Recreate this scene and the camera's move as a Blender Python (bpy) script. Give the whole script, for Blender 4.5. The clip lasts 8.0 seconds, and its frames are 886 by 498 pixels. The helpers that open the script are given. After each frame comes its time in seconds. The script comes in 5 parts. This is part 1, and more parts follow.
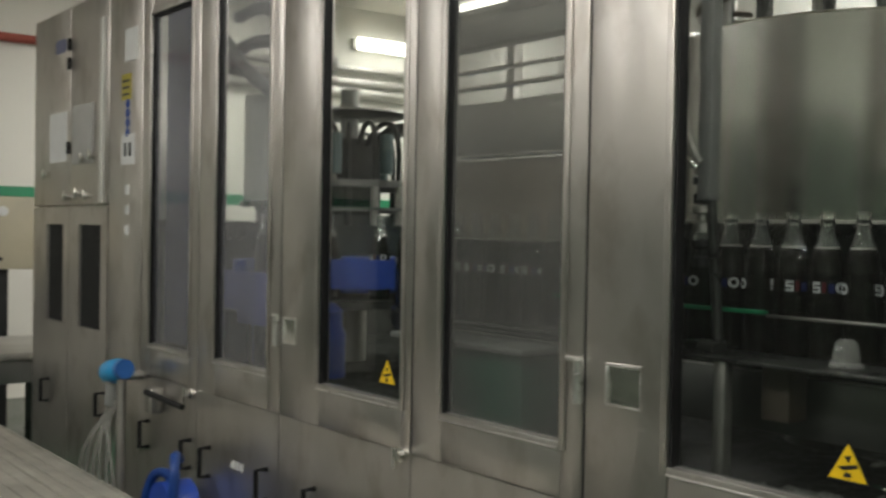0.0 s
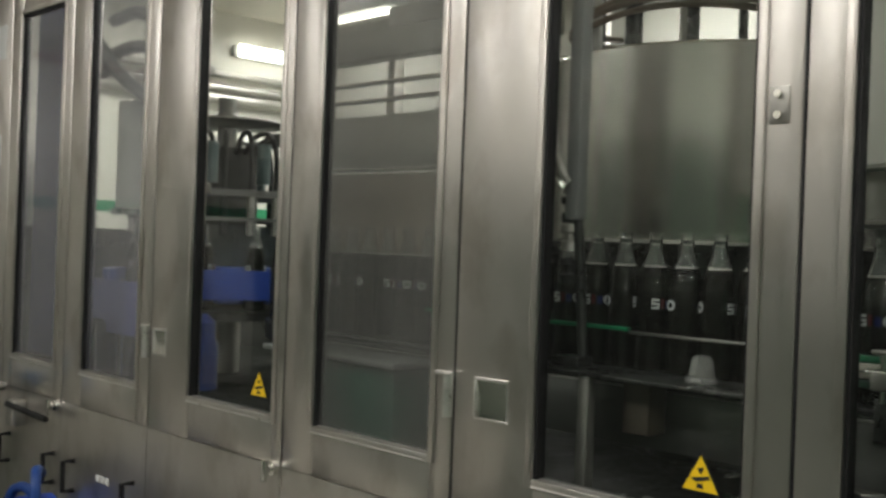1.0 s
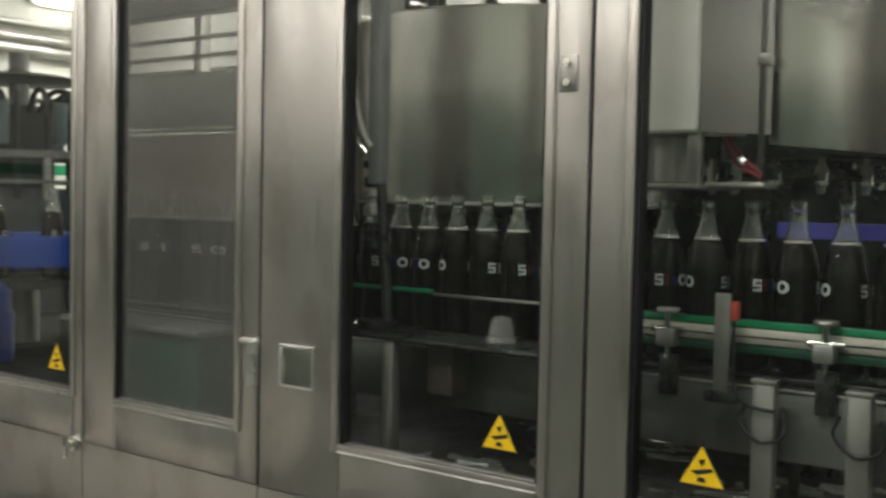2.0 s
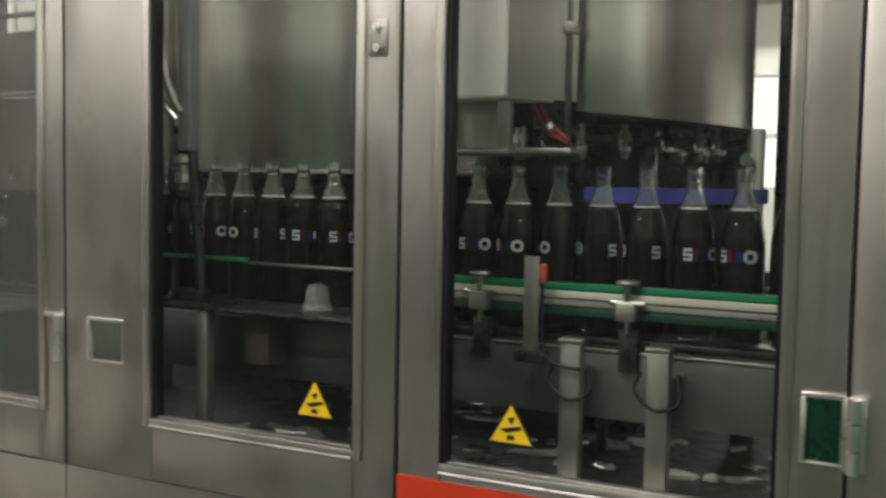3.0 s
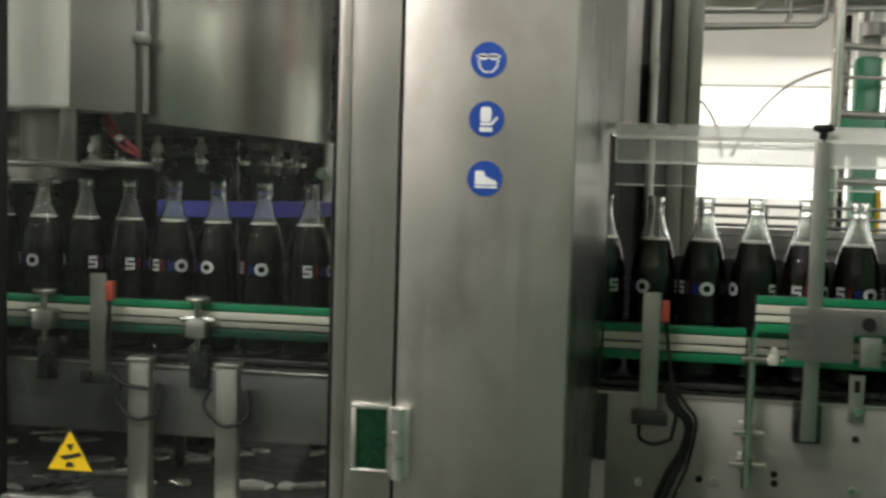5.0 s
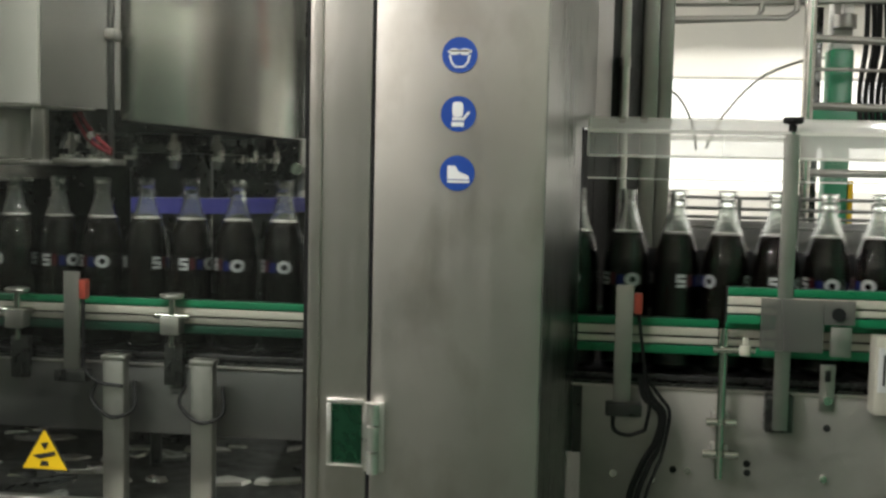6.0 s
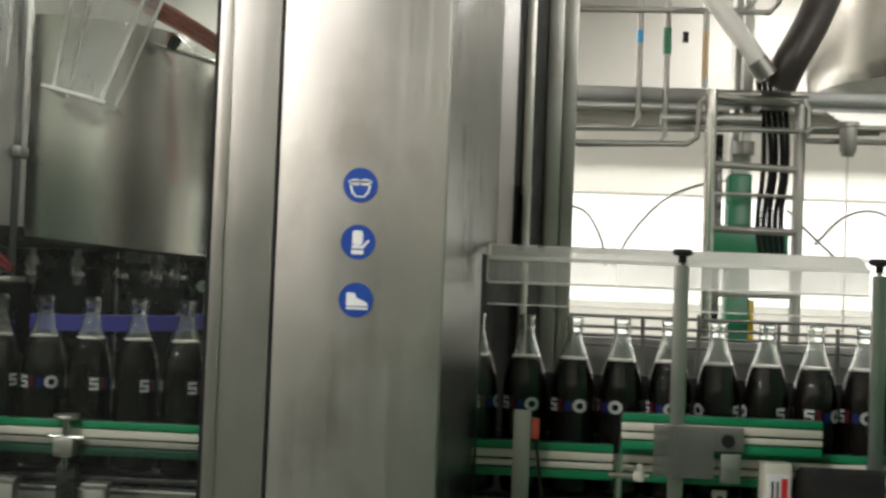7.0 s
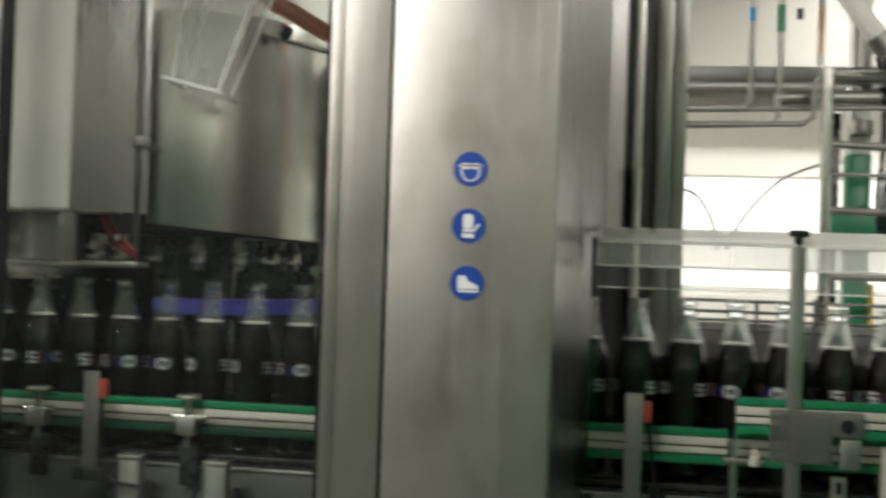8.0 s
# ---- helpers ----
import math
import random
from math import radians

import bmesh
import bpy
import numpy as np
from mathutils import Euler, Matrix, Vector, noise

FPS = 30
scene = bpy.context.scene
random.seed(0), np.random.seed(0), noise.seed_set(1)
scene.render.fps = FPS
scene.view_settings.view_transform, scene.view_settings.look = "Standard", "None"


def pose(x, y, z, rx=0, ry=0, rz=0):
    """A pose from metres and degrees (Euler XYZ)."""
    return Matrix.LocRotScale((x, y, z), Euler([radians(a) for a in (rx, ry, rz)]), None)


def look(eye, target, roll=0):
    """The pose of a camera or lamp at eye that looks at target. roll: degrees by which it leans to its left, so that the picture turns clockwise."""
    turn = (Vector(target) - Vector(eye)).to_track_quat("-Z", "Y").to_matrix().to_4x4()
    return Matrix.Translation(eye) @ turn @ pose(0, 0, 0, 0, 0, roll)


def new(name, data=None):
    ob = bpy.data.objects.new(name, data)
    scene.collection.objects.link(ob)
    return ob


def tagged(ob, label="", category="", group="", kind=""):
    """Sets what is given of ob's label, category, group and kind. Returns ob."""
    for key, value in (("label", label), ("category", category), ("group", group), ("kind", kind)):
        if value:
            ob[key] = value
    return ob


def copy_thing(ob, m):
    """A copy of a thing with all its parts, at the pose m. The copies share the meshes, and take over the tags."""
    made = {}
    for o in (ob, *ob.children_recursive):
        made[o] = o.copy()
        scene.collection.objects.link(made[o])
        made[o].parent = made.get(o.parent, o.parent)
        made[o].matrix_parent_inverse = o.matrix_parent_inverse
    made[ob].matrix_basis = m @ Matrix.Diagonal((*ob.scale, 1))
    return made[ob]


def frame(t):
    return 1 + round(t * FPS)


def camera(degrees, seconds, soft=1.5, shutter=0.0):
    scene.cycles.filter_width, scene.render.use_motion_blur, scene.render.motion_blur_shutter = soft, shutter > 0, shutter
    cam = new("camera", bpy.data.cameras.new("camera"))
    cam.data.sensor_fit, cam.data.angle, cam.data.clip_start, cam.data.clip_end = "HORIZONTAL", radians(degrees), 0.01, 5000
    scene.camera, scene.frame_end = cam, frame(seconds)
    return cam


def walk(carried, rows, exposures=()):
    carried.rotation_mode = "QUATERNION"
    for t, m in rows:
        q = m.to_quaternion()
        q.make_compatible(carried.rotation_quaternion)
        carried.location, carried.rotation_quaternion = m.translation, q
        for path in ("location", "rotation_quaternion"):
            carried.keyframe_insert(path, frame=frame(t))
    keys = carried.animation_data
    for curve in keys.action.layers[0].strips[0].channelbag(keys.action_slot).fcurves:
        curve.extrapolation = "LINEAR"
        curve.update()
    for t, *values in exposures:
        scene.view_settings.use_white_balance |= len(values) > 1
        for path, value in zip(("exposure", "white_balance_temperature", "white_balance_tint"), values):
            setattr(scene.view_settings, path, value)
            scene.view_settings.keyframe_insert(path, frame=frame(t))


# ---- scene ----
cam = camera(45.0, 8.0, soft=2.7, shutter=0.35)

PATH = [
    (0, (0.265, -1.479, 1.333), (-1.322, -0.262, 1.3), 1.0),
    (0.4, (0.263, -1.499, 1.337), (-1.256, -0.197, 1.323), 1.8),
    (0.5, (0.27, -1.496, 1.335), (-1.248, -0.195, 1.312), 2.1),
    (1, (0.29, -1.481, 1.34), (-1.152, -0.096, 1.334), 2.1),
    (1.5, (0.3, -1.473, 1.349), (-1.05, 0.003, 1.321), 0.8),
    (2, (0.314, -1.452, 1.369), (-0.878, 0.152, 1.28), 1.2),
    (2.2, (0.309, -1.454, 1.362), (-0.819, 0.196, 1.274), 1.2),
    (3.3, (0.351, -1.422, 1.359), (-0.495, 0.385, 1.216), 1.6),
    (3.5, (0.354, -1.418, 1.358), (-0.429, 0.417, 1.227), 2.2),
    (3.7, (0.367, -1.41, 1.385), (-0.359, 0.442, 1.221), 1.92),
    (3.9, (0.38, -1.402, 1.412), (-0.241, 0.489, 1.239), 1.64),
    (4, (0.387, -1.398, 1.425), (-0.158, 0.517, 1.227), 1.5),
    (4.2, (0.4, -1.402, 1.411), (-0.089, 0.529, 1.251), 1.62),
    (4.5, (0.42, -1.409, 1.39), (0.028, 0.548, 1.267), 1.8),
    (5, (0.443, -1.408, 1.401), (0.154, 0.566, 1.266), 1.7),
    (5.2, (0.444, -1.409, 1.401), (0.211, 0.573, 1.259), 1.58),
    (6.3, (0.453, -1.412, 1.403), (0.189, 0.565, 1.258), 0.92),
    (6.5, (0.454, -1.413, 1.403), (0.182, 0.565, 1.291), 0.8),
    (6.8, (0.473, -1.425, 1.422), (0.301, 0.564, 1.451), 1.64),
    (7, (0.485, -1.433, 1.435), (0.373, 0.563, 1.488), 2.2),
    (7.3, (0.503, -1.45, 1.43), (0.418, 0.548, 1.493), 2.1),
    (7.5, (0.493, -1.437, 1.435), (0.398, 0.56, 1.49), 1.7),
    (7.8, (0.492, -1.437, 1.435), (0.379, 0.56, 1.464), 1.75),
    (7.9, (0.483, -1.441, 1.431), (0.266, 0.546, 1.452), 1.86),
    (8, (0.48, -1.442, 1.43), (0.172, 0.534, 1.451), 1.9),
]
walk(cam, [(t, look(eye, target, roll)) for t, eye, target, roll in PATH], [(0.0, -0.32), (1.0, -0.24), (2.0, -0.03), (3.5, 0.06), (4.0, 0.14), (4.5, 0.16), (6.5, 0.22), (7.0, 0.08), (7.5, -0.03), (8.0, 0.06)])

# ---- world and light ----
world = bpy.data.worlds.new("world")
scene.world = world
world.use_nodes = True
sky = world.node_tree.nodes.new("ShaderNodeTexSky")
sky.sky_type, sky.sun_disc = "NISHITA", False
sky.sun_elevation, sky.sun_rotation = radians(40), radians(20)
world.node_tree.links.new(sky.outputs[0], world.node_tree.nodes["Background"].inputs[0])
world.node_tree.nodes["Background"].inputs[1].default_value = 0.12
LAMP_POWER = 55
# Unseen fixtures; the six at negative y are added to brighten steel and wall.
FIXTURES = [(x, y) for y in (2.4, 4.3) for x in (-7.0, -3.6, -0.6, 2.2, 5.0)] + [(-0.6, -1.25), (2.2, -1.25), (5.0, -1.25), (-5.6, -3.3), (-2.5, -3.3), (3.3, -3.3)]
for fx, fy in FIXTURES:
    lamp = new("tube_lamp", bpy.data.lights.new("tube_lamp", "AREA"))
    lamp.data.shape, lamp.data.size, lamp.data.size_y = "RECTANGLE", 1.2, 0.16
    lamp.data.energy, lamp.data.color = LAMP_POWER, (1.0, 0.975, 0.935)
    lamp.matrix_world = pose(fx, fy, 3.22)

# ---- materials ----
def material(name):
    m = bpy.data.materials.new(name)
    m.use_nodes = True
    nt = m.node_tree
    return m, nt, nt.nodes["Principled BSDF"]

def noise_node(nt, scale, stretch=(1, 1, 1), detail=4):
    co = nt.nodes.new("ShaderNodeTexCoord")
    mp = nt.nodes.new("ShaderNodeMapping")
    mp.inputs["Scale"].default_value = stretch
    nz = nt.nodes.new("ShaderNodeTexNoise")
    nz.inputs["Scale"].default_value, nz.inputs["Detail"].default_value = scale, detail
    nt.links.new(co.outputs["Object"], mp.inputs[0])
    nt.links.new(mp.outputs[0], nz.inputs["Vector"])
    return nz.outputs["Fac"]

def ramp(nt, fac, stops):
    r = nt.nodes.new("ShaderNodeValToRGB")
    el = r.color_ramp.elements
    while len(el) < len(stops):
        el.new(0.5)
    for e, (p, c) in zip(el, stops):
        e.position, e.color = p, (*c, 1) if len(c) == 3 else c
    nt.links.new(fac, r.inputs[0])
    return r.outputs[0]

def surface(name, base, rough=0.5, metal=0.0, vary=0.15, scale=6.0, grain=90.0, stretch=(1, 1, 1), bump=0.05, spec=0.5, rough_vary=0.1, smudge=0.0):
    """Paint, plastic, metal: blotches, fine grain, uneven gloss and slight relief."""
    m, nt, p = material(name)
    big = noise_node(nt, scale, (1, 1, 1), 5)
    fine = noise_node(nt, grain, stretch, 3)
    lo, hi = [c * (1 - vary) for c in base], [min(1, c * (1 + vary)) for c in base]
    col = ramp(nt, big, [(0.3, lo), (0.7, hi)])
    mix = nt.nodes.new("ShaderNodeMixRGB")
    mix.blend_type = "MULTIPLY"
    mix.inputs[0].default_value = 0.35 * min(1, vary * 4)
    nt.links.new(col, mix.inputs[1])
    nt.links.new(ramp(nt, fine, [(0.3, [0.9 if metal > 0.9 else 0.6] * 3), (0.7, (1, 1, 1))]), mix.inputs[2])
    last = mix.outputs[0]
    if smudge:
        marks = nt.nodes.new("ShaderNodeMixRGB")
        marks.blend_type = "MULTIPLY"
        marks.inputs[0].default_value = smudge
        nt.links.new(last, marks.inputs[1])
        nt.links.new(ramp(nt, noise_node(nt, 9.0, (1, 1, 0.6), 6), [(0.52, (1, 1, 1)), (0.68, (0.55, 0.52, 0.47))]), marks.inputs[2])
        last = marks.outputs[0]
    nt.links.new(last, p.inputs["Base Color"])
    rr = [max(0.02, rough - rough_vary)] * 3, [min(1, rough + rough_vary)] * 3
    both = nt.nodes.new("ShaderNodeMath")
    both.operation = "MULTIPLY_ADD"
    both.inputs[1].default_value = 0.5
    half = nt.nodes.new("ShaderNodeMath")
    half.operation = "MULTIPLY"
    half.inputs[1].default_value = 0.5
    nt.links.new(big, both.inputs[0])
    nt.links.new(fine, half.inputs[0])
    nt.links.new(half.outputs[0], both.inputs[2])
    nt.links.new(ramp(nt, both.outputs[0], [(0.35, rr[0]), (0.65, rr[1])]), p.inputs["Roughness"])
    p.inputs["Metallic"].default_value = metal
    p.inputs["Specular IOR Level"].default_value = spec
    if bump:
        b = nt.nodes.new("ShaderNodeBump")
        b.inputs["Strength"].default_value, b.inputs["Distance"].default_value = bump, 0.002
        nt.links.new(fine, b.inputs["Height"])
        nt.links.new(b.outputs[0], p.inputs["Normal"])
    return m

STEEL_TINT = (0.61, 0.585, 0.553)
steel_v = surface("brushed_steel_upright", STEEL_TINT, 0.37, 1, 0.07, 5, 45, (7, 7, 0.06), 0.03, rough_vary=0.06, smudge=0.45)
steel_h = surface("brushed_steel_level", STEEL_TINT, 0.36, 1, 0.08, 3, 60, (0.12, 6, 6), 0.05, rough_vary=0.07)
steel_dull = surface("dull_steel", (0.42, 0.41, 0.38), 0.48, 1, 0.2, 5, 120, (1, 1, 1), 0.08)
# Near-black base puts the machine's inner shade into the steel colour.
steel_dark = surface("dark_shaded_steel", (0.06, 0.062, 0.058), 0.32, 0.7, 0.45, 9, 60, (1, 1, 1), 0.1, rough_vary=0.15)
steel_drum = surface("polished_drum_steel", (0.74, 0.72, 0.685), 0.20, 1, 0.05, 2, 50, (8, 8, 0.1), 0.0, rough_vary=0.03)
def brushed_round(m, amount):
    """Brushing along the height: the gloss spreads round the drum, not up and down."""
    nt = m.node_tree
    p = nt.nodes["Principled BSDF"]
    tangent = nt.nodes.new("ShaderNodeTangent")
    tangent.direction_type, tangent.axis = "RADIAL", "Z"
    nt.links.new(tangent.outputs[0], p.inputs["Tangent"])
    p.inputs["Anisotropic"].default_value = amount
brushed_round(steel_drum, 0.85)
steel_grey = surface("matt_grey_steel", (0.22, 0.22, 0.21), 0.42, 0.8, 0.15, 5, 120, (1, 1, 1), 0.06)
hinge_steel = surface("bright_hinge_steel", (0.84, 0.83, 0.80), 0.36, 1, 0.08, 20, 90, bump=0.02)
# Wet deck, darkened in colour to hold the shade inside the machine.
wet_deck = surface("shade_darkened_wet_deck", (0.026, 0.027, 0.023), 0.55, 0.0, 0.5, 7, 60, bump=0.1, spec=0.15, rough_vary=0.2)
chrome = surface("bright_chrome", (0.78, 0.77, 0.73), 0.16, 1, 0.05, 8, 80, bump=0.0)
white_metal = surface("white_lacquer", (0.62, 0.62, 0.58), 0.45, 0, 0.06, 4, 100, bump=0.02)
black_rubber = surface("black_rubber", (0.010, 0.010, 0.010), 0.55, 0, 0.2, 20, 200, bump=0.05, spec=0.25)
black_dark = surface("black_machine_paint", (0.014, 0.015, 0.015), 0.6, 0, 0.3, 8, 100, bump=0.05, spec=0.2)
green_plastic = surface("green_rail_plastic", (0.01, 0.20, 0.085), 0.35, 0, 0.12, 12, 150, bump=0.02)
cream_plastic = surface("cream_rail_plastic", (0.55, 0.53, 0.45), 0.4, 0, 0.1, 10, 150, bump=0.02)
blue_plastic = surface("blue_star_wheel_plastic", (0.02, 0.07, 0.40), 0.4, 0, 0.15, 8, 120, bump=0.02)
violet_plastic = surface("violet_blue_guide_plastic", (0.07, 0.07, 0.33), 0.4, 0, 0.1, 8, 120, bump=0.02)
sky_blue = surface("bright_blue_plastic", (0.03, 0.30, 0.60), 0.35, 0, 0.15, 14, 120, bump=0.02)
red_paint = surface("orange_red_paint", (0.58, 0.045, 0.015), 0.4, 0, 0.1, 6, 100, bump=0.02)
red_plastic = surface("red_plastic", (0.55, 0.03, 0.03), 0.35, 0, 0.12, 14, 100, bump=0.02)
sensor_red = surface("faded_red_plastic", (0.42, 0.07, 0.045), 0.4, 0, 0.2, 30, 140, bump=0.02)
dull_red = surface("dull_red_hose_rubber", (0.24, 0.028, 0.035), 0.4, 0, 0.25, 20, 100, bump=0.04)
mark_white = surface("worn_white_print", (0.42, 0.43, 0.43), 0.45, 0, 0.25, 60, 220, bump=0.0)
copper_red = surface("copper_red_hose", (0.42, 0.13, 0.09), 0.4, 0.2, 0.2, 14, 100, bump=0.03)
green_paint = surface("green_machine_paint", (0.015, 0.22, 0.10), 0.4, 0, 0.12, 4, 90, bump=0.03)
yellow_paint = surface("yellow_sticker_film", (0.75, 0.50, 0.01), 0.4, 0, 0.06, 10, 120, bump=0.0)
sign_blue = surface("blue_sticker_film", (0.012, 0.06, 0.32), 0.4, 0, 0.06, 10, 120, bump=0.0)
sign_white = surface("white_sticker_film", (0.78, 0.78, 0.78), 0.45, 0, 0.03, 10, 120, bump=0.0)
sign_black = surface("black_sticker_film", (0.015, 0.015, 0.015), 0.45, 0, 0.05, 10, 120, bump=0.0)
paper_white = surface("white_paper", (0.7, 0.71, 0.70), 0.7, 0, 0.06, 10, 120, bump=0.02)
cream_wall = surface("cream_wall_paint", (0.66, 0.645, 0.585), 0.7, 0, 0.05, 1.2, 60, bump=0.05)
grey_wall = surface("grey_beige_wall_paint", (0.32, 0.31, 0.28), 0.75, 0, 0.08, 1.0, 60, bump=0.05)
ceiling_paint = surface("ceiling_paint", (0.60, 0.57, 0.49), 0.8, 0, 0.06, 1.0, 60, bump=0.05)
wall_green = surface("grey_green_band_paint", (0.085, 0.11, 0.085), 0.5, 0, 0.25, 2.0, 60, bump=0.05)
floor_tile = surface("green_floor_coating", (0.062, 0.072, 0.056), 0.35, 0, 0.3, 2.0, 60, bump=0.05, rough_vary=0.15)
beige_paint = surface("beige_cabinet_paint", (0.45, 0.41, 0.30), 0.5, 0, 0.08, 4, 90, bump=0.03)
tan_panel = surface("tan_panel", (0.20, 0.165, 0.125), 0.6, 0, 0.12, 6, 90, bump=0.03)
grey_plastic = surface("grey_translucent_plastic", (0.20, 0.205, 0.195), 0.4, 0, 0.1, 8, 90, bump=0.02)
chain_plastic = surface("dark_chain_plastic", (0.03, 0.03, 0.03), 0.3, 0.2, 0.4, 30, 200, bump=0.1)
cola = surface("dark_cola", (0.004, 0.003, 0.0025), 0.2, 0, 0.1, 10, 50, bump=0.0, spec=0.1, rough_vary=0.02)

def clear_pane(name, tint, haze=0.0, haze_colour=(0.7, 0.7, 0.68), gloss=0.02, rough=0.02, uneven=1.0):
    """A thin sheet: see-through, with gloss that grows at a slant, and a film of dirt or mist."""
    m, nt, p = material(name)
    nt.nodes.remove(p)
    out = nt.nodes["Material Output"]
    clear = nt.nodes.new("ShaderNodeBsdfTransparent")
    clear.inputs[0].default_value = (*tint, 1)
    shine = nt.nodes.new("ShaderNodeBsdfGlossy")
    shine.inputs["Roughness"].default_value = rough
    slant = nt.nodes.new("ShaderNodeLayerWeight")
    slant.inputs[0].default_value = 0.5
    power = nt.nodes.new("ShaderNodeMath")
    power.operation = "POWER"
    power.inputs[1].default_value = 4.0
    nt.links.new(slant.outputs["Facing"], power.inputs[0])
    fres = nt.nodes.new("ShaderNodeMath")
    fres.operation = "MULTIPLY_ADD"
    fres.inputs[1].default_value, fres.inputs[2].default_value = 0.8, gloss
    nt.links.new(power.outputs[0], fres.inputs[0])
    a = nt.nodes.new("ShaderNodeMixShader")
    nt.links.new(fres.outputs[0], a.inputs[0])
    nt.links.new(clear.outputs[0], a.inputs[1])
    nt.links.new(shine.outputs[0], a.inputs[2])
    last = a.outputs[0]
    if haze:
        film = nt.nodes.new("ShaderNodeBsdfDiffuse")
        film.inputs[0].default_value = (*haze_colour, 1)
        thru = nt.nodes.new("ShaderNodeBsdfTranslucent")
        thru.inputs[0].default_value = (*haze_colour, 1)
        f2 = nt.nodes.new("ShaderNodeMixShader")
        nt.links.new(film.outputs[0], f2.inputs[1])
        nt.links.new(thru.outputs[0], f2.inputs[2])
        b = nt.nodes.new("ShaderNodeMixShader")
        h = noise_node(nt, 2.2, (1, 1, 0.35), 5)
        nt.links.new(ramp(nt, h, [(0.3, [haze * (1 - 0.45 * uneven)] * 3), (0.72, [min(1, haze * (1 + 0.45 * uneven))] * 3)]), b.inputs[0])
        nt.links.new(last, b.inputs[1])
        nt.links.new(f2.outputs[0], b.inputs[2])
        last = b.outputs[0]
    nt.links.new(last, out.inputs[0])
    return m

pane_clear = clear_pane("clear_pane", (0.88, 0.905, 0.89), 0.007, (0.6, 0.6, 0.58), 0.018)
pane_fog = clear_pane("misted_pane", (0.70, 0.72, 0.70), 0.20, (0.36, 0.36, 0.34), 0.02, 0.12)
pane_mist = clear_pane("lightly_misted_pane", (0.82, 0.84, 0.82), 0.17, (0.46, 0.46, 0.48), 0.02, 0.08)
# Thin pale haze that makes the bottle necks paler.
neck_film = clear_pane("hazy_neck_film", (0.9, 0.92, 0.91), 0.035, (0.8, 0.82, 0.8), 0.03, 0.1)
acrylic = clear_pane("scuffed_acrylic", (0.95, 0.95, 0.93), 0.62, (0.90, 0.89, 0.86), 0.04, 0.08)
bracket_clear = clear_pane("grey_bracket_acrylic", (0.75, 0.76, 0.74), 0.42, (0.34, 0.34, 0.32), 0.03, 0.06)
chute_clear = clear_pane("clear_chute_acrylic", (0.95, 0.95, 0.94), 0.27, (0.75, 0.75, 0.72), 0.03, 0.06)
acrylic_edge = clear_pane("acrylic_edge", (0.95, 0.95, 0.93), 0.85, (0.94, 0.93, 0.90), 0.06, 0.1, 0.3)
bottle_glass, _nt, _p = material("bottle_glass")
_p.inputs["Base Color"].default_value = (0.96, 0.98, 0.97, 1)
_p.inputs["Transmission Weight"].default_value, _p.inputs["Roughness"].default_value, _p.inputs["IOR"].default_value = 1.0, 0.03, 1.48

def glow(name, colour, strength):
    m, nt, p = material(name)
    p.inputs["Base Color"].default_value = (*colour, 1)
    p.inputs["Emission Color"].default_value = (*colour, 1)
    p.inputs["Emission Strength"].default_value = strength
    return m
tube_glow = glow("lit_tube", (1.0, 0.95, 0.86), 9)
mark_blue = surface("dark_blue_print", (0.006, 0.010, 0.075), 0.5, 0, 0.1, 14, 100, bump=0.0, spec=0.15)
mark_red = surface("dark_red_print", (0.06, 0.008, 0.011), 0.5, 0, 0.1, 14, 100, bump=0.0, spec=0.15)
# Glow added for the brightness of the overlit back wall.
strip_glow = glow("overlit_wall_glow", (1.0, 0.985, 0.95), 1.0)

# ---- mesh helpers ----
def box(bm, x0, x1, y0, y1, z0, z1, bevel=0.0):
    r = bmesh.ops.create_cube(bm, size=1.0, matrix=Matrix.Translation(((x0 + x1) / 2, (y0 + y1) / 2, (z0 + z1) / 2)) @ Matrix.Diagonal((abs(x1 - x0), abs(y1 - y0), abs(z1 - z0), 1)))
    if bevel:
        edges = list({e for v in r["verts"] for e in v.link_edges})
        bmesh.ops.bevel(bm, geom=edges, offset=bevel, segments=2, profile=0.5, affect="EDGES")
    return bm

def rod(bm, a, b, r, seg=16, r2=None):
    a, b = Vector(a), Vector(b)
    m = Matrix.Translation((a + b) / 2) @ (b - a).to_track_quat("Z", "Y").to_matrix().to_4x4()
    bmesh.ops.create_cone(bm, cap_ends=True, segments=seg, radius1=r, radius2=r if r2 is None else r2, depth=(b - a).length, matrix=m)
    return bm

def lathe(bm, profile, seg=32, at=(0, 0, 0)):
    rings = []
    for r, z in profile:
        rings.append([bm.verts.new((at[0] + r * math.cos(2 * math.pi * k / seg), at[1] + r * math.sin(2 * math.pi * k / seg), at[2] + z)) for k in range(seg)])
    for a, b in zip(rings, rings[1:]):
        for k in range(seg):
            bm.faces.new((a[k], a[(k + 1) % seg], b[(k + 1) % seg], b[k]))
    return rings

def capped(bm, rings):
    bm.faces.new(list(reversed(rings[0])))
    bm.faces.new(rings[-1])

def smooth_path(points, n=6):
    pts = [Vector(p) for p in points]
    pts = [pts[0] * 2 - pts[1]] + pts + [pts[-1] * 2 - pts[-2]]
    out = []
    for i in range(1, len(pts) - 2):
        p0, p1, p2, p3 = pts[i - 1:i + 3]
        for k in range(n):
            t = k / n
            out.append(0.5 * (2 * p1 + (p2 - p0) * t + (2 * p0 - 5 * p1 + 4 * p2 - p3) * t * t + (3 * p1 - p0 - 3 * p2 + p3) * t ** 3))
    return out + [pts[-2]]

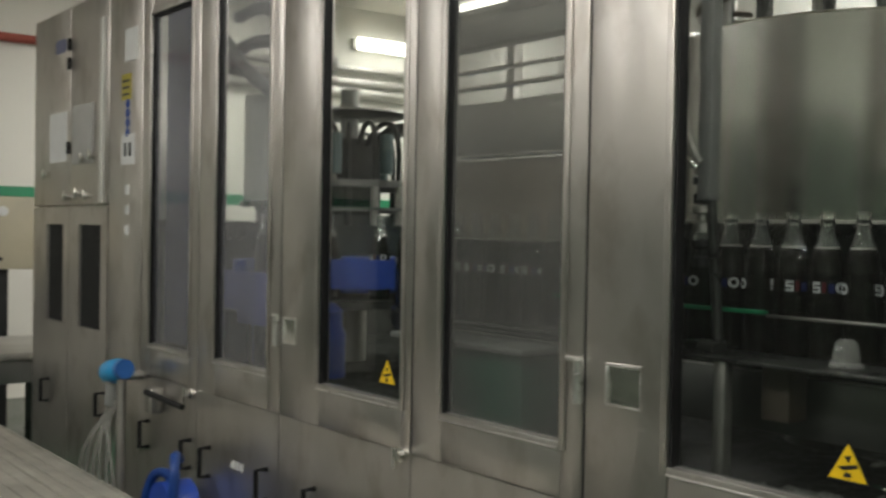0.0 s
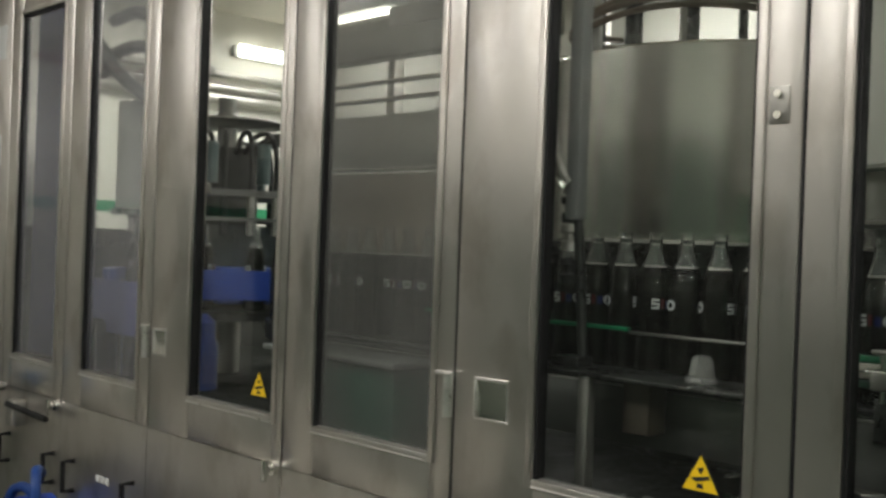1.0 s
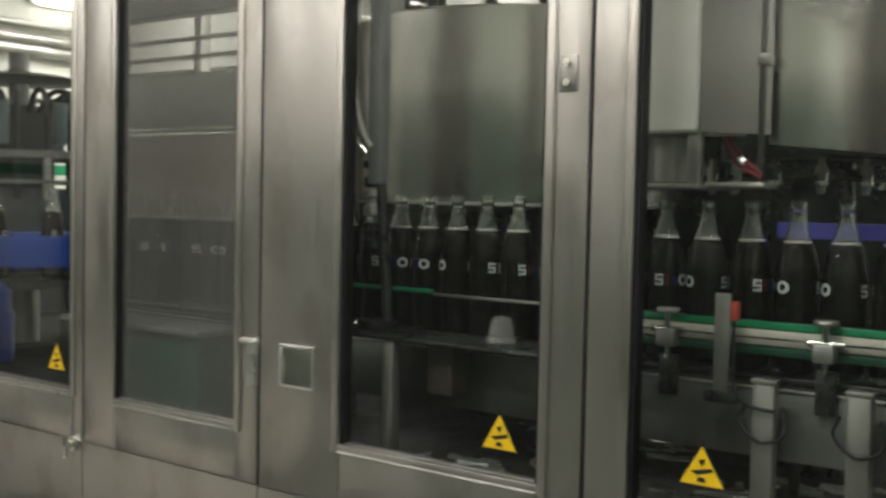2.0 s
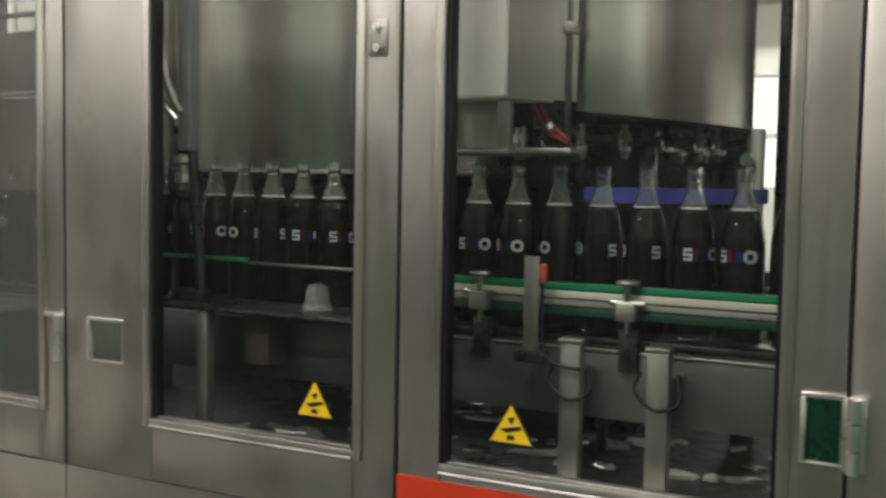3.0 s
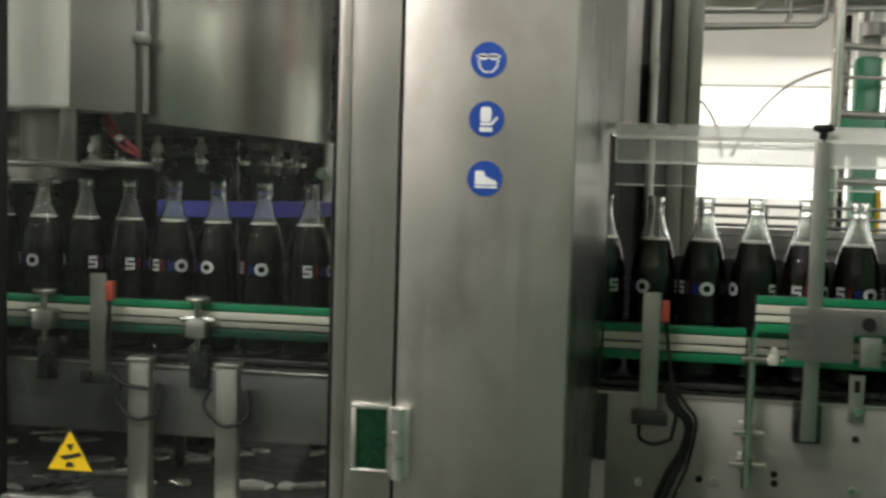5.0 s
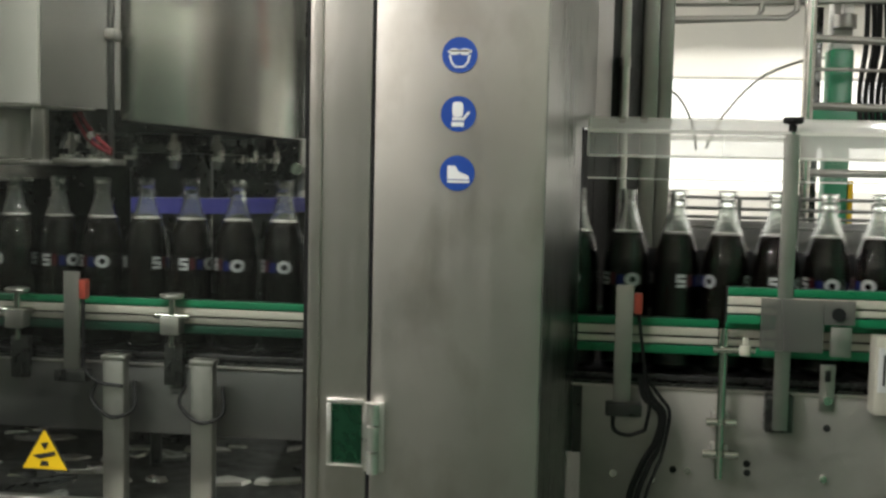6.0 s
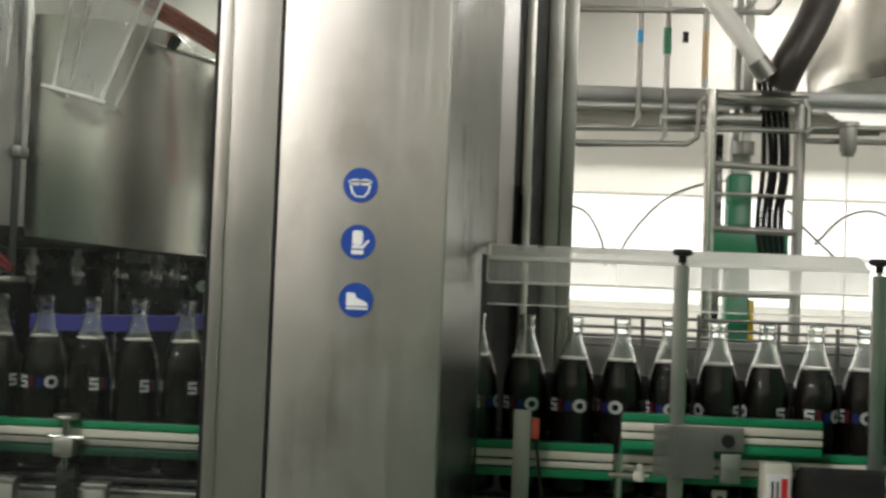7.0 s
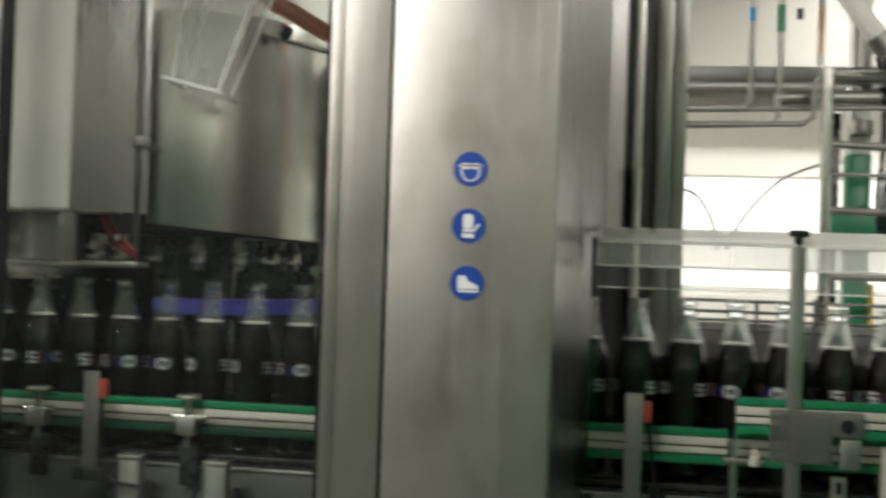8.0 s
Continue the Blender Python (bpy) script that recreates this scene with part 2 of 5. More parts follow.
def tube(bm, points, r, seg=10, curved=True):
    pts = smooth_path(points) if curved else [Vector(p) for p in points]
    rings, up = [], Vector((0.13, 0.21, 0.97))
    for i, p in enumerate(pts):
        d = (pts[min(i + 1, len(pts) - 1)] - pts[max(i - 1, 0)]).normalized()
        u = d.cross(up)
        u = u.normalized() if u.length > 1e-4 else Vector((1, 0, 0))
        v = d.cross(u)
        up = u.cross(d)
        rings.append([bm.verts.new(p + r * (math.cos(2 * math.pi * k / seg) * u + math.sin(2 * math.pi * k / seg) * v)) for k in range(seg)])
    for a, b in zip(rings, rings[1:]):
        for k in range(seg):
            bm.faces.new((a[k], a[(k + 1) % seg], b[(k + 1) % seg], b[k]))
    capped(bm, rings)
    return bm

def prism(bm, outline, y0, y1):
    """An outline in x and z, given depth from y0 to y1."""
    a = [bm.verts.new((x, y0, z)) for x, z in outline]
    b = [bm.verts.new((x, y1, z)) for x, z in outline]
    bm.faces.new(a)
    bm.faces.new(list(reversed(b)))
    n = len(a)
    for k in range(n):
        bm.faces.new((a[k], b[k], b[(k + 1) % n], a[(k + 1) % n]))
    return bm

def mesh_of(name, bm, mat, smooth=None):
    bmesh.ops.recalc_face_normals(bm, faces=bm.faces)
    me = bpy.data.meshes.new(name)
    bm.to_mesh(me)
    bm.free()
    for m in (mat if isinstance(mat, (list, tuple)) else [mat]):
        me.materials.append(m)
    if smooth:
        me.shade_smooth()
        me.set_sharp_from_angle(angle=radians(smooth))
    return me

def part(name, bm, mat, parent, label="", smooth=28):
    ob = new(name, mesh_of(name, bm, mat, smooth))
    ob.parent = parent
    return tagged(ob, label)

def thing(name, label, category, at=(0, 0, 0), group="", kind=""):
    ob = new(name)
    ob.location = at
    ob.empty_display_size = 0.05
    return tagged(ob, label, category, group, kind)

def single(name, bm, mat, label, category, group="", kind="", smooth=28):
    return tagged(new(name, mesh_of(name, bm, mat, smooth)), label, category, group, kind)

def B():
    return bmesh.new()

# ---- the hall ----
X0, X1, Y0, Y1, ZC = -8.2, 7.0, -4.2, 5.2, 3.4
single("floor", box(B(), X0, X1, Y0, Y1, -0.1, 0), floor_tile, "dark green coated factory floor", "floor", kind="structure")
single("ceiling", box(B(), X0, X1, Y0, Y1, ZC, ZC + 0.1), ceiling_paint, "cream painted factory ceiling", "ceiling", kind="structure")
wall_south = single("wall_south", box(B(), X0, X1, Y0 - 0.15, Y0, 0, ZC), cream_wall, "cream factory wall above an added grey green band", "wall", kind="structure")
# Unseen band added in place of dark machinery, for the drum's lower reflection.
part("mirrored_band", box(B(), X0, X1, Y0, Y0 + 0.01, 0.0, 2.09), wall_green, wall_south, "unseen grey green band added for the dark reflections")
single("wall_east", box(B(), X1, X1 + 0.15, Y0, Y1, 0, ZC), grey_wall, "grey beige factory wall", "wall", kind="structure")
wall_west = single("wall_west", box(B(), X0 - 0.15, X0, Y0, Y1, 0, ZC), cream_wall, "cream wall with a green band", "wall", kind="structure")
part("green_band", box(B(), X0, X0 + 0.004, Y0, Y1, 1.53, 1.62), green_paint, wall_west, "green painted band")
# back wall with a long glowing strip that stands for overlit white wall
WX0, WX1, WZ0, WZ1 = -6.5, 4.6, 1.28, 2.0
bm = B()
box(bm, X0, X1, Y1, Y1 + 0.2, 0, WZ0)
box(bm, X0, X1, Y1, Y1 + 0.2, WZ1, ZC)
box(bm, X0, WX0, Y1, Y1 + 0.2, WZ0, WZ1)
box(bm, WX1, X1, Y1, Y1 + 0.2, WZ0, WZ1)
wall_north = single("wall_north", bm, cream_wall, "cream wall with a long glowing strip under a grey upper band", "wall", kind="structure")
part("upper_band", box(B(), X0, X1, Y1 - 0.30, Y1 - 0.002, 2.50, ZC - 0.002), grey_wall, wall_north, "grey beige boxed soffit")
window = thing("bright_strip", "long glowing strip with slim white frame, for the overlit wall", "window", kind="structure")
bm = B()
for x in (WX0 + 0.02, -3.8, -1.1, WX1 - 0.02):
    box(bm, x - 0.02, x + 0.02, Y1 + 0.05, Y1 + 0.1, WZ0, WZ1)
box(bm, WX0, WX1, Y1 + 0.05, Y1 + 0.1, 1.62, 1.65)
box(bm, WX0, WX1, Y1 + 0.05, Y1 + 0.1, WZ0, WZ0 + 0.05)
part("strip_frame", bm, white_metal, window)
single("backdrop", box(B(), WX0 - 3, WX1 + 3, Y1 + 1.2, Y1 + 1.22, -0.5, 4.5), strip_glow, "glowing sheet that stands for the overlit white wall", "backdrop", kind="structure")
wl = thing("wall_light", "lit fluorescent light high on the cream wall", "wall light", (-8.195, 4.22, 3.06))
part("housing", box(B(), 0.0, 0.06, -0.34, 0.34, -0.05, 0.05, 0.01), white_metal, wl)
part("tube", box(B(), 0.06, 0.10, -0.31, 0.31, -0.06, 0.06, 0.02), tube_glow, wl, "lit diffuser")
for k, z in enumerate((2.60, 2.70, 2.82)):
    single("wall_pipe", rod(B(), (-8.14, 1.6, z), (-8.14, 5.15, z), 0.055 - 0.012 * k), steel_dull, "grey steel pipe along the cream wall", "pipe", "pipes on the wall")
for fx, fy in FIXTURES:
    f = thing("assumed_ceiling_light", "assumed white ceiling fixture with lit fluorescent tubes", "ceiling light", (fx, fy, 3.3), "ceiling lights")
    part("housing", box(B(), -0.64, 0.64, -0.1, 0.1, 0.0, 0.1, 0.01), white_metal, f)
    for dy in (-0.05, 0.05):
        part("tube", rod(B(), (-0.6, dy, -0.025), (0.6, dy, -0.025), 0.014), tube_glow, f, "lit fluorescent tube")

# ---- machine enclosure ----
WIN_B, WIN_T, DOOR_B, TOP = 0.92, 2.078, 0.80, 2.42
machine = thing("filling_machine", "brushed stainless steel bottle filling machine with glazed doors", "machine")
T = 0.035
RED_Z = 0.893

def sticker_triangle(door, x, z, h):
    """A yellow warning triangle with a black edge and black marks, on the glass."""
    w = h * 0.56
    y = 0.012
    part("warning_sticker", prism(B(), [(x - w, z - h), (x + w, z - h), (x, z)], y, y + 0.001), sign_black, door, "yellow and black warning triangle", None)
    part("sticker_face", prism(B(), [(x - w * 0.89, z - h * 0.95), (x + w * 0.89, z - h * 0.95), (x, z - h * 0.10)], y - 0.001, y), yellow_paint, door, "", None)
    bm = B()
    prism(bm, [(x - 0.08 * h, z - 0.40 * h), (x + 0.10 * h, z - 0.36 * h), (x + 0.02 * h, z - 0.54 * h)], y - 0.002, y - 0.001)
    prism(bm, [(x - 0.26 * h, z - 0.66 * h), (x + 0.24 * h, z - 0.55 * h), (x + 0.26 * h, z - 0.63 * h), (x - 0.1 * h, z - 0.73 * h)], y - 0.002, y - 0.001)
    prism(bm, [(x - 0.1 * h, z - 0.88 * h), (x + 0.1 * h, z - 0.88 * h), (x + 0.08 * h, z - 0.78 * h), (x - 0.06 * h, z - 0.77 * h)], y - 0.002, y - 0.001)
    part("sticker_symbol", bm, sign_black, door, "", None)

def glazed_door(x0, x1, w0, w1, pane, label):
    g = 0.003
    bm = B()
    box(bm, x0 + g, w0, 0, T, WIN_B - 0.115, TOP - 0.06, 0.003)
    box(bm, w1, x1 - g, 0, T, WIN_B - 0.115, TOP - 0.06, 0.003)
    box(bm, w0, w1, 0.001, T, WIN_B - 0.114, WIN_B, 0.003)
    box(bm, w0, w1, 0.001, T, WIN_T, TOP - 0.061, 0.003)
    d = part("door", bm, steel_v, machine, label)
    # raised fold round the glass
    bm = B()
    e = 0.016
    box(bm, w0 - e, w0, -0.005, 0.0, WIN_B - e, WIN_T + e, 0.0015)
    box(bm, w1, w1 + e, -0.005, 0.0, WIN_B - e, WIN_T + e, 0.0015)
    box(bm, w0, w1, -0.005, 0.0005, WIN_B - e, WIN_B, 0.0015)
    box(bm, w0, w1, -0.005, 0.0005, WIN_T, WIN_T + e, 0.0015)
    part("glazing_bead", bm, steel_v, d)
    bm = B()
    ends = [[bm.verts.new((x, y, z)) for y, z in ((-0.009, WIN_B - 0.014), (0.0135, WIN_B + 0.0015), (0.0135, WIN_B - 0.006), (-0.005, WIN_B - 0.0165))] for x in (w0 + 0.001, w1 - 0.001)]
    for i in range(4):
        bm.faces.new((ends[0][i], ends[1][i], ends[1][(i + 1) % 4], ends[0][(i + 1) % 4]))
    bm.faces.new(ends[0])
    bm.faces.new(list(reversed(ends[1])))
    part("sloped_sill", bm, hinge_steel, d, "bright sloped sill under the glass", None)
    bm = B()
    q = 0.007
    box(bm, w0, w0 + q, 0.002, 0.026, WIN_B, WIN_T)
    box(bm, w1 - q, w1, 0.002, 0.026, WIN_B, WIN_T)
    box(bm, w0 + q, w1 - q, 0.002, 0.026, WIN_T - q, WIN_T)
    part("gasket", bm, black_rubber, d, "black rubber gasket")
    p = part("pane", box(B(), w0, w1, 0.014, 0.019, WIN_B, WIN_T), pane, d)
    p.visible_shadow = False
    return d

DOORS = [(-3.45, -2.965, -3.367, -3.03, pane_mist, "narrow stainless door with misted glass"),
         (-2.965, -2.415, -2.84, -2.49, pane_mist, "narrow stainless door with misted glass"),
         (-2.415, -1.777, -2.205, -1.82, pane_clear, "stainless door with clear glass"),
         (-1.777, -1.207, -1.66, -1.272, pane_fog, "stainless door with fogged wet glass"),
         (-1.207, -0.488, -0.995, -0.567, pane_clear, "wide stainless door with clear glass"),
         (-0.488, 0.176, -0.41, 0.09, pane_clear, "wide stainless door with clear glass")]
doors = [glazed_door(*d) for d in DOORS]
sticker_triangle(doors[2], -1.895, 1.021, 0.067)
sticker_triangle(doors[4], -0.650, 1.025, 0.066)
sticker_triangle(doors[5], -0.297, 1.028, 0.067)

def hinge(door, x, z0, z1):
    h = part("hinge", box(B(), x + (-0.006 if door is doors[5] else -0.003), x + (0.022 if door is doors[5] else 0.015), -0.004, 0.0, z0, z1, 0.001), hinge_steel, door, "bright steel leaf hinge")
    bm = B()
    for a, b in ((0, 0.3), (0.33, 0.67), (0.7, 1.0)):
        rod(bm, (x + 0.008, -0.012, z0 + (z1 - z0) * a), (x + 0.008, -0.012, z0 + (z1 - z0) * b), 0.0085)
    part("knuckle", bm, hinge_steel, h)
    if door is not doors[5]:
        part("top_leaf", box(B(), x - 0.034, x + 0.012, -0.006, 0.0, z1 - 0.006, z1 + 0.003, 0.001), hinge_steel, h)

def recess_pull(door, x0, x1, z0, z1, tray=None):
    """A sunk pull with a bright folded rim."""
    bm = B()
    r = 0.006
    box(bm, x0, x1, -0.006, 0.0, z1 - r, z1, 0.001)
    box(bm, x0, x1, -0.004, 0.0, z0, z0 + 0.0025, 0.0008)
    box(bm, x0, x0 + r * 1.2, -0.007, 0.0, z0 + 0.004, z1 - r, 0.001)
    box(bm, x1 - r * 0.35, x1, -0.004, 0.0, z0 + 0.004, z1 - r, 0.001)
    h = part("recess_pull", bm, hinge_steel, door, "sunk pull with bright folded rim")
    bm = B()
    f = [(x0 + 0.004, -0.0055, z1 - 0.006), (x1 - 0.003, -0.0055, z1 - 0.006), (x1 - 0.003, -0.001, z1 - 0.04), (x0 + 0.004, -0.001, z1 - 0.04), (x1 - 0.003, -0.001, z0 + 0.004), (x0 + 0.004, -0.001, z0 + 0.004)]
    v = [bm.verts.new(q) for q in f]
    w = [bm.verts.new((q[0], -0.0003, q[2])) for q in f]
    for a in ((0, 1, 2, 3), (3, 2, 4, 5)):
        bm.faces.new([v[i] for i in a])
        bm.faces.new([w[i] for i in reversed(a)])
    part("recess_tray", bm, tray or chrome, door, "sunk tray with a green reflection in its colour" if tray else "mirror-like sunk tray")
    return h
hinge(doors[5], 0.1765, 0.992, 1.088)
# The tray's green is a reflection put into its colour.
recess_pull(doors[5], 0.1185, 0.170, 0.997, 1.090, surface("green_reflection_tray", (0.028, 0.11, 0.06), 0.25, 0.8, 0.2, 12, 90, bump=0.02))
hinge(doors[3], -1.222, 1.004, 1.089)
recess_pull(doors[4], -1.146, -1.060, 1.010, 1.091)
hinge(doors[1], -2.432, 1.0, 1.086)
recess_pull(doors[2], -2.392, -2.325, 1.01, 1.085)

def turn_latch(door, x, z):
    bm = B()
    rod(bm, (x, 0, z), (x, -0.012, z), 0.017)
    rod(bm, (x, -0.012, z), (x, -0.03, z), 0.008)
    box(bm, x - 0.006, x + 0.006, -0.034, -0.024, z - 0.03, z + 0.02, 0.002)
    part("turn_latch", bm, chrome, door, "small chrome turn latch")
turn_latch(doors[2], -1.80, 0.80)
turn_latch(doors[0], -2.99, 0.79)
# small plate with two studs on the seam of the wide doors
bm = B()
box(bm, -0.545, -0.512, -0.003, 0, 1.543, 1.600, 0.001)
pl = part("stud_plate", bm, steel_dull, doors[4], "small steel plate with two studs")
for z in (1.556, 1.588):
    part("stud", rod(B(), (-0.529, -0.003, z), (-0.529, -0.010, z), 0.006), chrome, pl)

for x in (-2.965, -2.415, -1.777, -1.207, -0.488, 0.176):
    part("seam_strip", box(B(), x - 0.0028, x + 0.0028, 0.003, T + 0.009, WIN_B - 0.115, TOP - 0.06), black_rubber, machine, "black strip in the door seam")

bm = box(B(), -2.46, -2.38, -0.012, -0.003, 2.06, 2.075, 0.002)
tube(bm, [(-2.44, -0.02, 2.02), (-2.44, -0.012, 2.067), (-2.40, -0.016, 2.085), (-2.37, -0.016, 2.09)], 0.006, 8)
part("top_catch", bm, black_rubber, doors[2], "black catch across the seam")

# lower panels with black bow pulls
LOW = [(-3.45, -2.965), (-2.965, -2.415), (-2.415, -1.777), (-1.777, -1.207), (-1.207, -0.488), (-0.488, 0.176)]
for k, (a, b) in enumerate(LOW):
    lp = part("lower_panel", box(B(), a + 0.0015, b - 0.0015, 0.0004, 0.03, 0.14, WIN_B - 0.1153), steel_v, machine)
    if k == 5:
        part("red_strip", box(B(), a + 0.004, b - 0.004, -0.003, -0.0005, WIN_B - 0.113, RED_Z), red_paint, doors[5], "orange red strip")
def bow_pull(owner, x, z0, z1):
    y = -0.035
    part("bow_pull", tube(B(), [(x, 0.002, z1), (x, y, z1), (x, y, z0), (x, 0.002, z0)], 0.008, 8, False), black_rubber, owner, "black plastic bow pull")
for x, z in ((-3.355, 0.600), (-3.005, 0.590), (-2.86, 0.590), (-2.482, 0.592), (-2.212, 0.590)):
    bow_pull(machine, x, z - 0.045, z + 0.045)
for k in range(3):
    part("text_bar", box(B(), -2.71 + 0.03 * k, -2.692 + 0.03 * k, -0.001, 0.0005, 0.60, 0.622), paper_white, machine)
part("plinth", box(B(), -3.78, 0.40, 0.05, 0.09, 0.0, 0.137), black_dark, machine, "dark recessed plinth")
part("head_panel", box(B(), -3.78, 0.405, 0.003, 0.04, TOP - 0.056, TOP + 0.12, 0.003), steel_h, machine)
# fixed panel with the safety signs, and the end wall
fixed = part("fixed_panel", box(B(), 0.1775, 0.406, -0.001, 0.03, 0.14, TOP - 0.06, 0.004), steel_v, machine, "plain brushed steel fixed panel")
def disc(bm, x, z, r, y0, y1, seg=40):
    return prism(bm, [(x + r * math.cos(2 * math.pi * k / seg), z + r * math.sin(2 * math.pi * k / seg)) for k in range(seg)], y0, y1)
def blob(bm, x, z, w, h, y0, y1, n=4.0, seg=28):
    pts = []
    for k in range(seg):
        a = 2 * math.pi * k / seg
        c, s = math.cos(a), math.sin(a)
        pts.append((x + w * math.copysign(abs(c) ** (2 / n), c), z + h * math.copysign(abs(s) ** (2 / n), s)))
    return prism(bm, pts, y0, y1)
R = 0.0235
for sx, sz, kind in ((0.290, 1.555, "goggles"), (0.290, 1.478, "glove"), (0.290, 1.400, "boot")):
    s = part("safety_sign", disc(B(), sx, sz, R, -0.0022, -0.001), sign_blue, fixed, f"round blue {kind} safety sticker", None)
    bm = B()
    y0, y1 = -0.003, -0.0022
    if kind == "goggles":
        for dx in (-0.0068, 0.0068):
            blob(bm, sx + dx, sz + 0.004, 0.0058, 0.0042, y0, y1)
        box(bm, sx - 0.016, sx + 0.016, y0, y1, sz + 0.003, sz + 0.006)
        outline = [(-0.0145, 0.0), (-0.012, -0.010), (-0.006, -0.0165), (0.006, -0.0165), (0.012, -0.010), (0.0145, 0.0)]
        inner = [(x * 0.82, z * 0.88) for x, z in outline]
        for (a, b), (c, d) in zip(zip(outline, outline[1:]), zip(inner, inner[1:])):
            prism(bm, [(sx + a[0], sz + a[1]), (sx + b[0], sz + b[1]), (sx + d[0], sz + d[1]), (sx + c[0], sz + c[1])], y0, y1)
    elif kind == "glove":
        blob(bm, sx - 0.001, sz + 0.006, 0.0072, 0.010, y0, y1)
        prism(bm, [(sx + 0.005, sz - 0.005), (sx + 0.0135, sz + 0.004), (sx + 0.0155, sz + 0.0015), (sx + 0.007, sz - 0.009)], y0, y1)
        box(bm, sx - 0.008, sx + 0.007, y0, y1, sz - 0.0085, sz - 0.0045)
        box(bm, sx - 0.009, sx + 0.0075, y0, y1, sz - 0.0165, sz - 0.0105)
    else:
        prism(bm, [(sx - 0.013, sz + 0.010), (sx - 0.002, sz + 0.010), (sx + 0.001, sz + 0.003), (sx + 0.015, sz - 0.003), (sx + 0.0165, sz - 0.008), (sx - 0.013, sz - 0.008)], y0, y1)
        box(bm, sx - 0.013, sx + 0.0165, y0, y1, sz - 0.0125, sz - 0.0095)
    part("symbol", bm, sign_white, s, "", None)

def slanted(bm, p, q, z0, z1, t):
    """An upright sheet from plan point p to q."""
    p, q = Vector(p), Vector(q)
    n = Vector((-(q - p).y, (q - p).x)).normalized() * t
    vs = []
    for z in (z0, z1):
        for a in (p, q, q + n, p + n):
            vs.append(bm.verts.new((a.x, a.y, z)))
    for f in ((0, 1, 2, 3), (7, 6, 5, 4), (0, 4, 5, 1), (1, 5, 6, 2), (2, 6, 7, 3), (3, 7, 4, 0)):
        bm.faces.new([vs[i] for i in f])
    return bm
EA, EB, EC, ED = (0.4075, 0.001), (0.453, 0.255), (0.474, 0.373), (0.53, 0.70)
EE = (0.70, 2.05)
OUT_Z = 1.475
# Darker steel: paints the dark reflections of end panels and sorter side.
steel_shaded = surface("shaded_brushed_steel", (0.36, 0.355, 0.34), 0.30, 0.95, 0.1, 4, 60, (6, 6, 0.1), 0.03, rough_vary=0.05)
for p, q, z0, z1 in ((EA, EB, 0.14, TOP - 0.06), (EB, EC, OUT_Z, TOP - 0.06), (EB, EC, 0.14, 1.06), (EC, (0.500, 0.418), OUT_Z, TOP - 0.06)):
    part("end_panel", slanted(B(), p, q, z0, z1, 0.004), steel_shaded, machine, "plain steel end sheet beside the bottle outlet", None)
# First strip is edging; the rest black out gaps that look into shade.
bm = B()
slanted(bm, (0.455, 0.26), (0.456, 0.266), 1.09, OUT_Z, 0.008)
slanted(bm, (0.452, 0.332), (0.4735, 0.3715), 1.09, OUT_Z, 0.004)
slanted(bm, (0.4745, 0.375), (0.500, 0.418), 1.06, OUT_Z - 0.002, 0.006)
slanted(bm, (0.5005, 0.4185), (0.514, 0.442), 1.06, TOP - 0.06, 0.006)
slanted(bm, (0.531, 0.47), (0.557, 0.565), 0.9, TOP - 0.06, 0.006)
part("outlet_edge_fill", bm, black_rubber, machine, "black outlet edging and sheets for the dark inside", None)
bm = B()
box(bm, 0.512, 0.530, 0.44, 0.50, 0.0, TOP, 0.005)
rod(bm, (0.521, 0.434, 0.9), (0.521, 0.434, 1.585), 0.007)
rod(bm, (0.521, 0.434, 1.585), (0.521, 0.434, 1.60), 0.010)
part("corner_post", bm, steel_v, machine)
bm = box(B(), 0.556, 0.586, 0.56, 0.646, 0.0, TOP, 0.005)
box(bm, 0.588, 0.613, 0.575, 0.66, 0.0, TOP, 0.004)
part("corner_post", bm, steel_dull, machine)
bm = B()
for x in (-3.74, -2.46, -1.22, 0.43):
    box(bm, x - 0.03, x + 0.03, 1.99, 2.05, 0, TOP, 0.004)
box(bm, -3.78, 0.46, 1.995, 2.045, TOP, TOP + 0.1, 0.004)
box(bm, -3.78, 0.46, 1.995, 2.045, 0.78, 0.9, 0.004)
part("rear_frame", bm, steel_v, machine)
part("rear_panel", box(B(), -3.71, 0.40, 2.01, 2.03, 0.1, 0.78), steel_dull, machine)
# inner deck, and dark sheets added to block the bright back wall
part("deck", box(B(), -3.75, 0.42, 0.06, 1.98, 0.845, 0.86), wet_deck, machine, "wet steel deck with shade put into its colour")
part("dark_backing", box(B(), -2.35, -0.235, 1.28, 1.30, 0.862, 1.93), steel_dark, machine, "added dark sheet blocking the bright back wall")
part("dark_backing", box(B(), -0.165, 0.42, 1.28, 1.30, 0.862, 1.93), steel_dark, machine)
part("dark_backing", box(B(), -3.735, -3.72, 0.06, 1.95, 0.862, 1.36), steel_dark, machine)
part("seam_post", box(B(), -1.235, -1.185, 0.05, 0.09, 0.862, TOP - 0.06, 0.003), steel_dull, machine)
part("seam_post", box(B(), -0.505, -0.465, 0.045, 0.08, 0.862, TOP - 0.06, 0.003), steel_dull, machine)
part("seam_post", box(B(), -2.46, -2.42, 0.05, 0.09, 0.862, TOP - 0.06, 0.003), steel_dull, machine)

